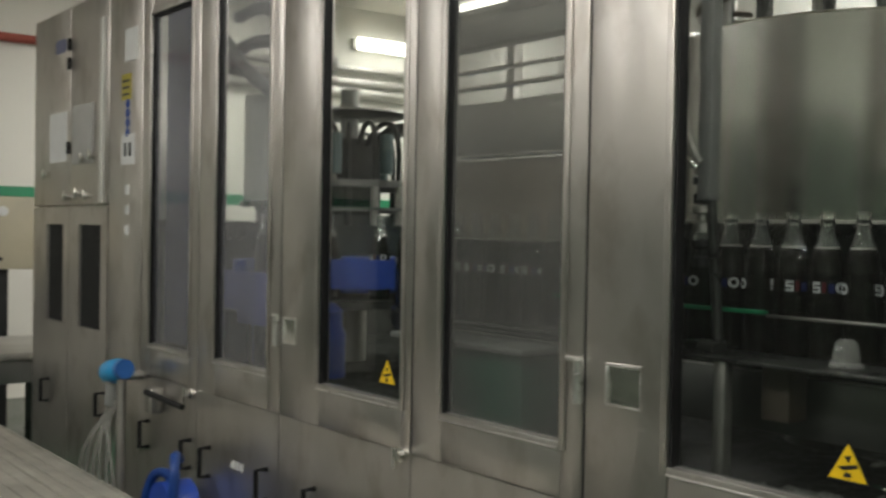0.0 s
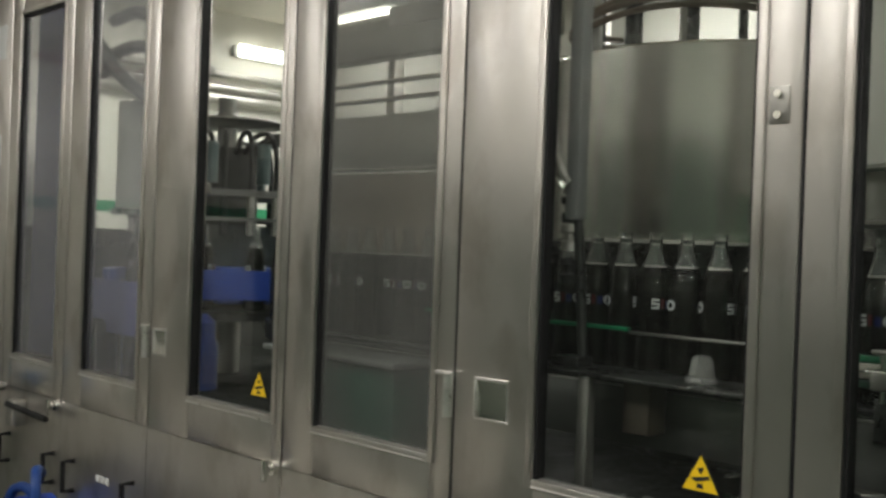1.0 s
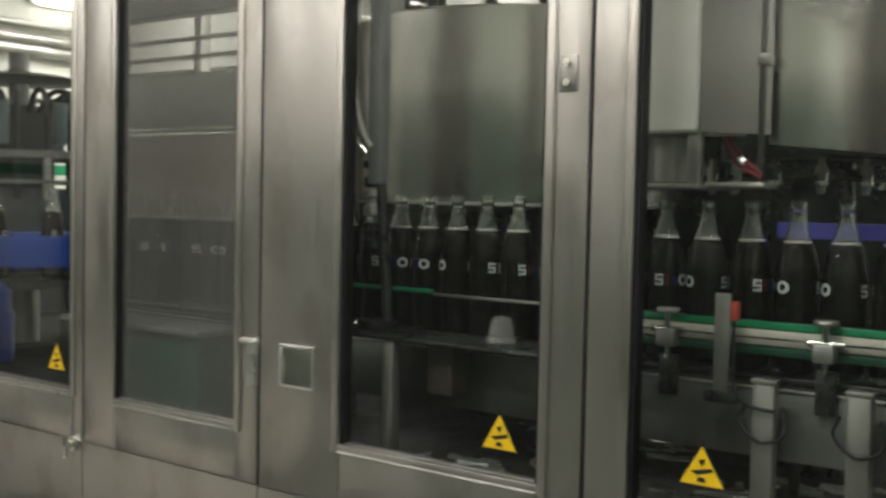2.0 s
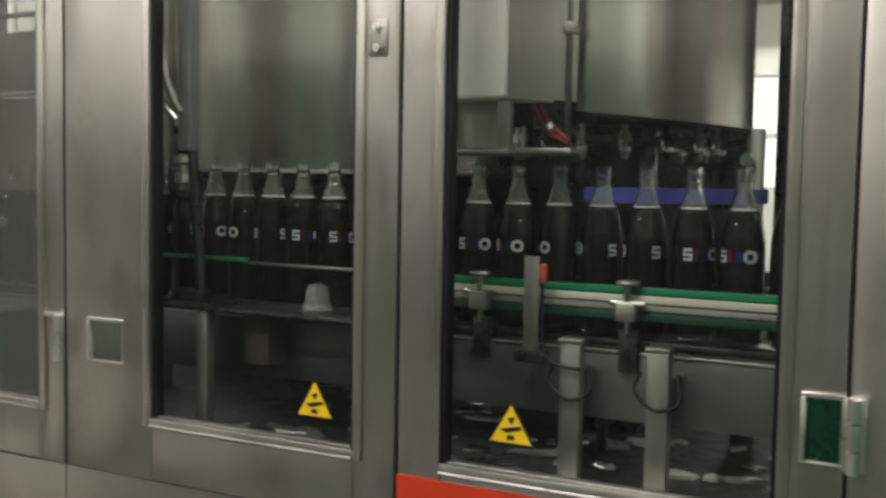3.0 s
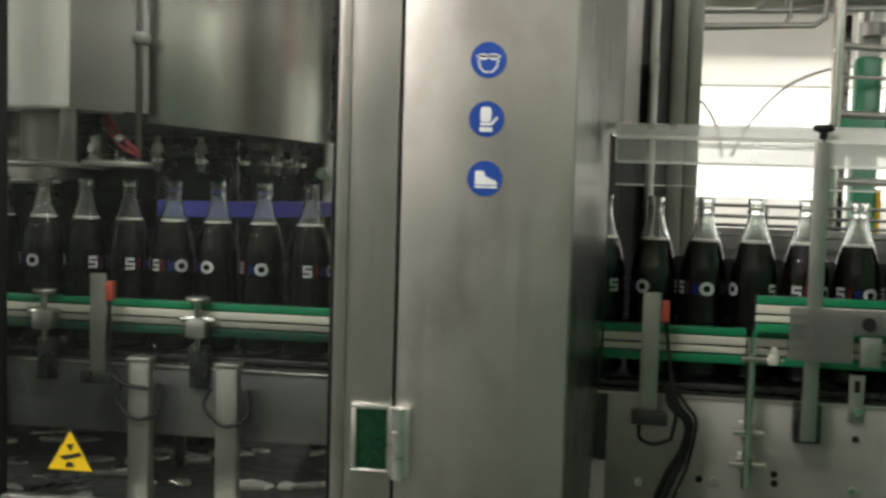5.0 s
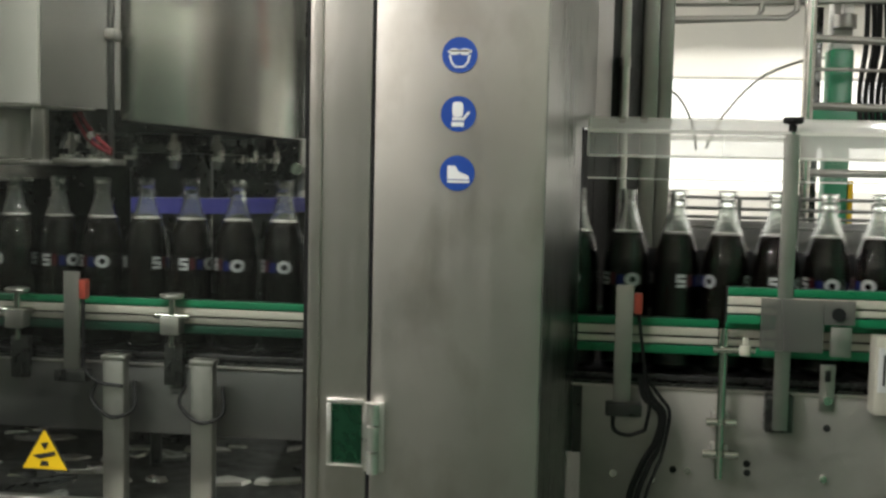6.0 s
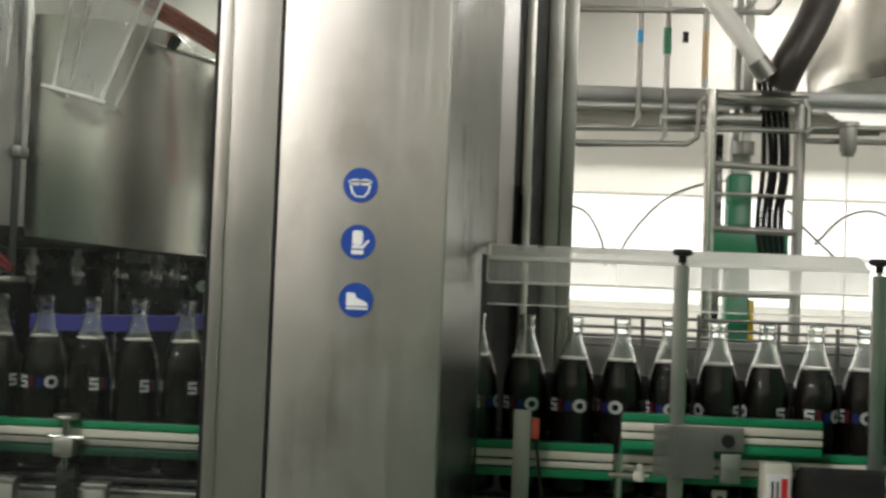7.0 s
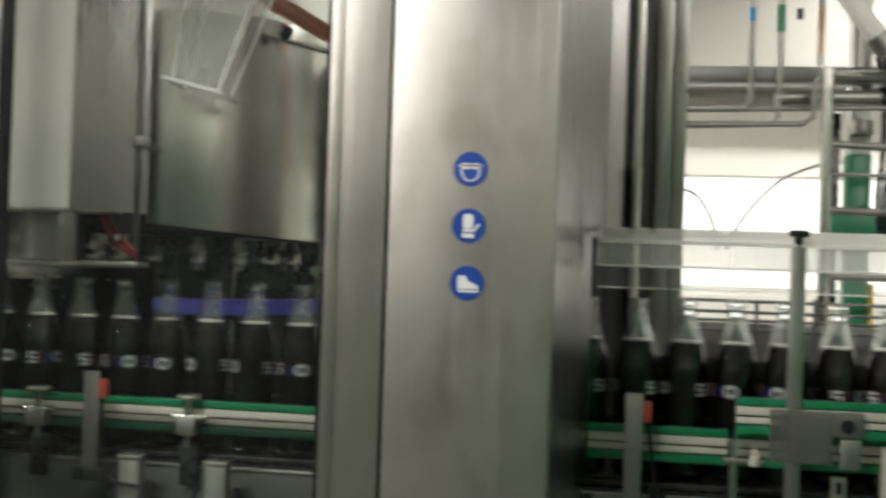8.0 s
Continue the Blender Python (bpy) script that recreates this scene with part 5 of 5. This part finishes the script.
lathe(bm := B(), [(0.0005, -0.008), (0.008, -0.007), (0.0095, 0.0), (0.008, 0.007), (0.0005, 0.008)], 14, (0.030, -0.010, 1.147))
box(bm, 0.026, 0.034, -0.016, -0.008, 1.152, 1.166, 0.002)
part("wing_knob", bm, cream_plastic, rd, "pale wing knob")
cb = thing("cable_bundle", "looped bundle of black cables by the sensor", "cables")
for k in range(5):
    d = (0.0, 0.005, 0.012, 0.015, 0.026)[k]
    part("cable", tube(B(), [(0.548 + d * 0.4, 0.2, 1.10), (0.556 + d, 0.195 + d * 0.3, 1.07), (0.580 + d * 0.6, 0.2, 1.045), (0.575 + d * 0.4, 0.205, 1.005 - d), (0.553 + d, 0.208, 0.96), (0.535 + d, 0.21, 0.89), (0.53 + d, 0.22, 0.70)], 0.0028, 8), black_rubber, cb, "black cable")
part("tie", tube(B(), [(0.512, 0.2, 1.045), (0.514, 0.198, 1.02), (0.535, 0.198, 1.012), (0.560, 0.2, 1.02)], 0.003, 8), black_rubber, cb)
for k, (x, z, dark) in enumerate(((0.516, 0.942, 0), (0.607, 0.952, 1), (0.628, 0.952, 0), (0.717, 0.967, 1), (0.718, 0.953, 1), (0.832, 1.028, 1), (0.575, 0.936, 0), (0.83, 0.95, 0))):
    bm = rod(B(), (x, 0.2396, z), (x, 0.2385 if dark else 0.2345, z), 0.0055 if dark else 0.006, 6 if not dark else 16)
    part("side_bolt" if not dark else "bolt_hole", bm, black_dark if dark else chrome, conv, "dark bolt hole" if dark else "small bolt")
lb = thing("label_box", "small pale box with a red and white label", "box")
part("case", box(B(), 0.886, 0.928, 0.195, 0.232, 1.06, 1.176, 0.003), cream_plastic, lb)
part("label", box(B(), 0.890, 0.924, 0.193, 0.1948, 1.095, 1.160), paper_white, lb)
for x in (0.8965, 0.904):
    part("text_bar", box(B(), x, x + 0.003, 0.1918, 0.1929, 1.105, 1.150), sign_black, lb)
part("red_bar", box(B(), 0.911, 0.920, 0.1918, 0.1929, 1.10, 1.155), red_plastic, lb)
mt = thing("drive_motor", "black drive motor beside the conveyor", "motor", (0.98, 0.165, 1.12))
part("case", rod(B(), (-0.045, 0, 0.0), (0.12, 0, 0.0), 0.058, 28), black_rubber, mt)
part("foot", box(B(), -0.02, 0.1, -0.03, 0.03, -0.24, -0.05, 0.004), steel_dark, mt)
part("base", box(B(), -0.04, 0.12, -0.05, 0.07, -0.26, -0.24, 0.004), steel_dull, mt)
part("leg", box(B(), 0.02, 0.06, -0.02, 0.02, -1.12, -0.26, 0.004), steel_dull, mt)
gm = thing("green_machine", "green painted machine housing beside the conveyor", "machine", (1.02, 0, 0))
glossy_green = surface("glossy_green_paint", (0.085, 0.25, 0.145), 0.22, 0, 0.1, 3, 80, bump=0.01)
part("housing", box(B(), 0.0, 1.5, -0.95, 0.085, 0.12, 2.25, 0.012), glossy_green, gm)
part("plinth", box(B(), 0.04, 1.46, -0.9, 0.05, 0.0, 0.12), black_dark, gm)
part("cover", box(B(), 0.2, 1.3, -0.956, -0.95, 0.5, 1.9, 0.002), steel_grey, gm)
part("pull", tube(B(), [(0.3, -0.95, 1.1), (0.3, -1.0, 1.1), (0.3, -1.0, 1.25), (0.3, -0.95, 1.25)], 0.008, 8, False), black_rubber, gm)

# ---- pipes, ladder and frames behind the outlet ----
Y = 1.9
rack = thing("pipe_rack", "steel pipe rack with cable tray and thin pipes", "pipe rack")
part("tray", box(B(), 0.55, 2.6, Y - 0.05, Y + 0.05, 1.995, 2.04, 0.002), steel_grey, rack, "steel cable tray")
part("hanger", box(B(), 1.22, 1.25, Y + 0.06, Y + 0.09, 1.9, ZC), steel_dull, rack)
part("hanger", box(B(), 2.5, 2.53, Y + 0.06, Y + 0.09, 1.9, ZC), steel_dull, rack)
PIPES = [[(0.5, 2.255), (1.17, 2.262), (1.205, 2.29), (1.207, 3.3)], [(0.5, 2.27), (1.26, 2.268), (1.286, 2.30), (1.288, 3.3)],
         [(0.5, 1.903), (1.217, 1.918), (1.6, 1.918)], [(0.5, 1.853), (1.02, 1.86), (1.050, 1.88), (1.055, 1.985), (1.085, 2.01), (1.373, 2.015)],
         [(0.876, 2.9), (0.876, 1.93), (0.86, 1.909), (0.5, 1.905)], [(0.962, 2.9), (0.962, 1.89), (0.945, 1.866), (0.7, 1.858)],
         [(1.066, 2.9), (1.066, 2.03)], [(2.4, 1.94), (1.40, 1.925), (1.373, 1.905), (1.38, 1.885), (2.4, 1.89)], [(1.373, 2.015), (1.39, 1.98), (1.39, 1.90)]]
for k, pts in enumerate(PIPES):
    y = Y - 0.12 + 0.03 * (k % 3)
    part("pipe", tube(B(), [(x, y, z) for x, z in pts], 0.0085, 10, False), steel_dull, rack, "thin steel pipe")
part("collar", rod(B(), (0.876, Y - 0.09, 2.165), (0.876, Y - 0.09, 2.205), 0.0095), sky_blue, rack, "blue pipe band")
part("collar", rod(B(), (0.962, Y - 0.06, 2.14), (0.962, Y - 0.06, 2.22), 0.0125), green_plastic, rack, "green pipe band")
part("collar", rod(B(), (1.066, Y - 0.12, 2.06), (1.066, Y - 0.12, 2.2), 0.0092), surface("pale_orange_band", (0.5, 0.34, 0.18), 0.5), rack, "orange pipe band")
lathe(bm := B(), [(0.0005, -0.055), (0.016, -0.055), (0.024, -0.035), (0.024, 0.03), (0.03, 0.032), (0.03, 0.045), (0.0005, 0.046)], 18, (1.485, Y - 0.14, 1.89))
part("valve", bm, steel_dull, rack)
part("wire", rod(B(), (1.485, Y - 0.14, 1.2), (1.485, Y - 0.14, 1.84), 0.0025, 8), steel_dull, rack)
part("drip_nozzle", rod(B(), (1.01, Y - 0.1, 2.17), (1.01, Y - 0.1, 2.20), 0.009), black_rubber, rack)
part("cross_pipe", rod(B(), (0.95, Y - 0.05, 1.945), (1.25, Y - 0.05, 1.95), 0.02), steel_dull, rack)

lad = thing("access_ladder", "steel access ladder with level rungs", "ladder", (1.084, 1.75, 0))
part("stile", rod(B(), (0, 0, 0), (0, 0, 2.02), 0.017), chrome, lad)
part("stile", rod(B(), (0.285, 0.1, 0), (0.285, 0.1, 2.0), 0.017), steel_dull, lad)
for z in (0.4, 0.8, 1.2, 1.42, 1.61, 1.80, 2.0):
    part("rung", rod(B(), (-0.01, 0.0, z), (0.295, 0.1, z), 0.011), steel_dull, lad)
part("thin_rail", rod(B(), (0.0, 0.02, 1.715), (0.28, 0.11, 1.72), 0.005), steel_dull, lad)
gc = thing("green_column", "green painted steel column with black hoses", "column", (1.234, 2.05, 0))
part("shaft", box(B(), -0.035, 0.035, -0.04, 0.04, 0.0, 1.80, 0.006), green_paint, gc)
part("sleeve", box(B(), -0.03, 0.03, -0.035, 0.035, 1.80, 2.45, 0.006), white_metal, gc, "pale upper sleeve")
part("flange", rod(B(), (0, -0.05, 1.86), (0, -0.05, 1.90), 0.035), steel_dull, gc)
part("foot_box", box(B(), -0.10, 0.15, -0.06, 0.06, 1.50, 1.62, 0.01), green_paint, gc)
part("yellow_stripe", box(B(), 0.036, 0.05, -0.045, 0.02, 1.22, 1.40), yellow_paint, gc)
for k in range(5):
    x = 0.06 + 0.018 * k
    part("hose", tube(B(), [(x - 0.02, -0.05, 2.1), (x, -0.06, 1.95), (x + 0.005 * (k % 2), -0.07, 1.8), (x - 0.01, -0.06, 1.66), (x + 0.004, -0.06, 1.52)], 0.008, 8), black_rubber, gc, "black hose")
part("dark_side", box(B(), -0.085, -0.055, -0.02, 0.02, 0.0, 1.93, 0.004), steel_dark, gc)
dd = thing("slanted_duct", "pale clear slanted chute", "chute")
part("duct", tube(B(), [(0.93, 1.65, 2.44), (1.217, 1.70, 2.08)], 0.028, 14, False), acrylic_edge, dd)
part("duct_end", tube(B(), [(1.20, 1.70, 2.10), (1.235, 1.705, 2.055)], 0.032, 14, False), steel_dull, dd)
dh = thing("dark_hose", "thick dark flexible hose", "hose")
part("hose", tube(B(), [(1.46, 1.75, 2.6), (1.42, 1.74, 2.38), (1.36, 1.72, 2.22), (1.30, 1.72, 2.10), (1.28, 1.75, 2.04)], 0.05, 18), surface("dark_brown_hose", (0.06, 0.05, 0.045), 0.4, 0.3, 0.2, 20, 90), dh)
tk = thing("syrup_tank", "polished steel tank hung from the ceiling", "tank", (1.98, 2.3, 0))
lathe(bm := B(), [(0.0005, 2.04), (0.36, 2.06), (0.44, 2.12), (0.46, 2.18), (0.46, 3.0), (0.40, 3.1), (0.0005, 3.15)], 64)
part("vessel", bm, steel_drum, tk)
for a in (45, 135, 225, 315):
    part("hanger", rod(B(), (0.38 * math.cos(radians(a)), 0.38 * math.sin(radians(a)), 3.0), (0.38 * math.cos(radians(a)), 0.38 * math.sin(radians(a)), ZC + 0.002), 0.03), steel_dull, tk)
for pts in ([(0.66, 2.6, 1.70), (0.74, 2.6, 1.72), (0.80, 2.6, 1.69), (0.85, 2.6, 1.60), (0.87, 2.6, 1.5)], [(0.88, 2.4, 1.5), (0.94, 2.4, 1.62), (1.05, 2.4, 1.74), (1.18, 2.4, 1.80), (1.3, 2.4, 1.82)], [(1.48, 2.4, 1.72), (1.56, 2.4, 1.64), (1.66, 2.4, 1.55)], [(1.95, 2.4, 1.62), (1.80, 2.4, 1.72), (1.68, 2.4, 1.70), (1.58, 2.4, 1.60)]):
    part("thin_cable", tube(B(), pts, 0.005, 8), steel_dull, rack, "thin hanging cable")
fr = thing("far_conveyor", "far conveyor with thin steel side rods", "conveyor", (0, 1.5, 0))
part("bed", box(B(), 0.64, 4.5, -0.1, 0.1, 1.10, 1.17, 0.004), steel_grey, fr)
for z in (1.350, 1.322, 1.30, 1.275):
    part("side_rod", rod(B(), (0.63, -0.1, z), (4.5, -0.1, z), 0.0045), steel_grey, fr)
part("side_panel", box(B(), 0.66, 4.5, 0.08, 0.09, 1.17, 1.285, 0.002), steel_grey, fr)
random.seed(21)
for k in range(22):
    x = 0.68 + 0.17 * k + random.uniform(-0.03, 0.03)
    part("rod_holder", rod(B(), (x, -0.1, 1.12), (x, -0.1, random.uniform(1.33, 1.37)), 0.0055), steel_grey, fr)
for x in (0.9, 2.6, 4.3):
    part("stand", box(B(), x - 0.03, x + 0.03, -0.05, 0.05, 0, 1.1, 0.004), steel_dull, fr)

# ---- far left of the machine ----
single("red_pipe", rod(B(), (-8.166, -4.1, 2.74), (-8.166, 1.3, 2.74), 0.035), surface("brown_red_pipe", (0.28, 0.06, 0.04), 0.45), "brown red pipe along the cream wall", "pipe")
bc = thing("beige_control_box", "beige control box with a white dial", "control box", (-6.15, 0.0, 0))
part("case", box(B(), -0.25, 0.0, -0.9, 0.6, 1.07, 1.49, 0.01), beige_paint, bc)
part("dial", rod(B(), (0.0, 0.25, 1.405), (0.02, 0.25, 1.405), 0.028), paper_white, bc, "white dial")
part("button", rod(B(), (0.0, 0.12, 1.405), (0.015, 0.12, 1.405), 0.015), black_rubber, bc)
part("screw", rod(B(), (0.0, 0.24, 1.13), (0.006, 0.24, 1.13), 0.012), black_rubber, bc)
part("pedestal", box(B(), -0.22, -0.05, -0.8, 0.30, 0.0, 1.07, 0.006), black_dark, bc)
wt = thing("side_table", "steel side table with round legs", "table", (-5.45, 0.1, 0))
part("top", box(B(), -0.35, 0.45, -0.6, 0.30, 0.68, 0.72, 0.006), steel_dull, wt)
part("apron", box(B(), -0.33, 0.43, -0.58, 0.28, 0.57, 0.68, 0.004), steel_grey, wt)
for x, y in ((-0.28, -0.5), (-0.28, 0.2), (0.38, -0.5), (0.38, 0.2)):
    part("leg", rod(B(), (x, y, 0.0), (x, y, 0.57), 0.035), steel_dark, wt)
part("brace", rod(B(), (0.30, 0.22, 0.55), (0.42, 0.30, 0.1), 0.02), black_dark, wt)
part("green_foot", box(B(), -0.32, 0.42, -0.55, 0.26, 0.0, 0.03, 0.004), green_paint, wt, "green foot plate")
tp = thing("water_tap", "white plastic tap over the side table", "tap", (-5.2, 0.42, 0.72))
part("pipe", tube(B(), [(0, -0.05, 0), (0, -0.05, 0.22), (0.0, -0.08, 0.27), (0, -0.13, 0.25)], 0.02), white_metal, tp)
part("lever", box(B(), -0.02, 0.02, -0.09, -0.01, 0.27, 0.30, 0.004), white_metal, tp)
# grooved platform in the foreground
pf = thing("grooved_platform", "worn grey platform with lengthwise grooves", "platform")
grey_worn = surface("worn_grey_aluminium", (0.48, 0.465, 0.41), 0.5, 0.5, 0.2, 8, 150, (0.3, 3, 1), 0.1)
for k in range(9):
    y = -0.76 + 0.049 * k
    part("plank", box(B(), -4.7, -1.6, y, y + 0.043, 0.525, 0.55, 0.004), grey_worn, pf)
part("side_rail", box(B(), -4.7, -1.6, -0.77, -0.765, 0.44, 0.552, 0.003), grey_worn, pf)
part("side_rail", box(B(), -4.7, -1.6, -0.318, -0.312, 0.44, 0.553, 0.003), grey_worn, pf)
part("underbeam", box(B(), -4.7, -1.6, -0.75, -0.33, 0.45, 0.524, 0.003), steel_dark, pf)
for x in (-4.5, -3.1, -1.8):
    for y in (-0.72, -0.37):
        part("leg", box(B(), x - 0.025, x + 0.025, y - 0.025, y + 0.025, 0.0, 0.45, 0.003), steel_dull, pf)
# blue coupling with clear hoses
clear_hose = clear_pane("clear_hose_plastic", (0.9, 0.9, 0.88), 0.38, (0.62, 0.62, 0.58), 0.08, 0.08)
cpg = thing("hose_coupling", "bright blue hose coupling with clear plastic hoses", "coupling", (-3.42, -0.10, 0))
lathe(bm := B(), [(0.0005, -0.085), (0.030, -0.085), (0.040, -0.055), (0.044, 0.0), (0.042, 0.04), (0.028, 0.07), (0.0005, 0.072)], 22)
bmesh.ops.rotate(bm, verts=bm.verts, cent=(0, 0, 0), matrix=Matrix.Rotation(radians(80), 3, "Y"))
bmesh.ops.translate(bm, verts=bm.verts, vec=(0.0, 0.0, 0.82))
part("body", bm, sky_blue, cpg)
part("collar", rod(B(), (0.06, 0.0, 0.832), (0.095, 0.0, 0.838), 0.034), surface("deep_blue_plastic", (0.02, 0.12, 0.40), 0.4), cpg)
part("neck", rod(B(), (-0.02, 0, 0.70), (-0.01, 0, 0.79), 0.03), grey_plastic, cpg)
part("stem", rod(B(), (0.06, 0.0, 0.35), (0.06, 0.0, 0.80), 0.016), steel_dull, cpg)
part("wall_stay", rod(B(), (0.0, 0.0, 0.80), (0.0, 0.10, 0.80), 0.015), steel_dull, cpg)
for k in range(6):
    a = -0.16 + 0.052 * k
    part("hose", tube(B(), [(-0.02 + 0.012 * k, 0.0, 0.72), (-0.03 + a * 0.3, -0.02, 0.64), (a * 0.9, -0.04 - 0.01 * (k % 2), 0.57), (a * 1.25, -0.05, 0.47), (a * 1.4, -0.03, 0.30)], 0.0055, 8), clear_hose, cpg, "clear plastic hose")
bh = thing("blue_hose", "blue rubber hose hanging in loops", "hose", (-0.20, 0, 0))
part("loop", tube(B(), [(-2.62, -0.12, 0.62), (-2.56, -0.16, 0.64), (-2.52, -0.18, 0.58), (-2.55, -0.18, 0.42), (-2.65, -0.18, 0.30), (-2.78, -0.16, 0.32), (-2.84, -0.14, 0.44), (-2.80, -0.12, 0.54), (-2.70, -0.1, 0.52), (-2.66, -0.1, 0.3), (-2.68, -0.12, 0.015)], 0.016, 10), surface("deep_blue_rubber", (0.012, 0.05, 0.22), 0.35), bh)
part("wheel", rod(B(), (-2.72, -0.04, 0.44), (-2.72, -0.14, 0.44), 0.09, 28), blue_plastic, bh, "blue reel")
part("axle", rod(B(), (-2.72, 0.002, 0.44), (-2.72, -0.04, 0.44), 0.02), steel_dull, bh)
lv = thing("drain_valve", "small drain valve with a long lever", "valve", (-3.25, -0.03, 0.72))
part("body", box(B(), -0.03, 0.03, -0.02, 0.03, -0.03, 0.06, 0.01), steel_dull, lv)
part("lever", rod(B(), (0.0, -0.025, 0.045), (0.30, -0.025, 0.035), 0.010), black_rubber, lv)
part("pipe", rod(B(), (0, 0.0, 0.0), (0, 0.034, 0.0), 0.015), steel_dull, lv)

# ---- movement ----
def motions():
    times = [k * 0.25 for k in range(33)]
    for b, i, spin in bottles:
        walk(b, [(t, pose(*lane(i + RATE * t), BELT_Z, 0, 0, spin)) for t in times])
    walk(turret, [(k * 0.2, pose(0, 0, 0, 0, 0, 36 * k)) for k in range(41)])
    for b, a in wheel_bottles:
        walk(b, [(t, pose(*on_wheel(a + 60 * t), BELT_Z, 0, 0, a)) for t in times])
    walk(wheel_disc, [(k * 0.5, pose(0, 0, 0, 0, 0, 30 * k)) for k in range(17)])

motions()
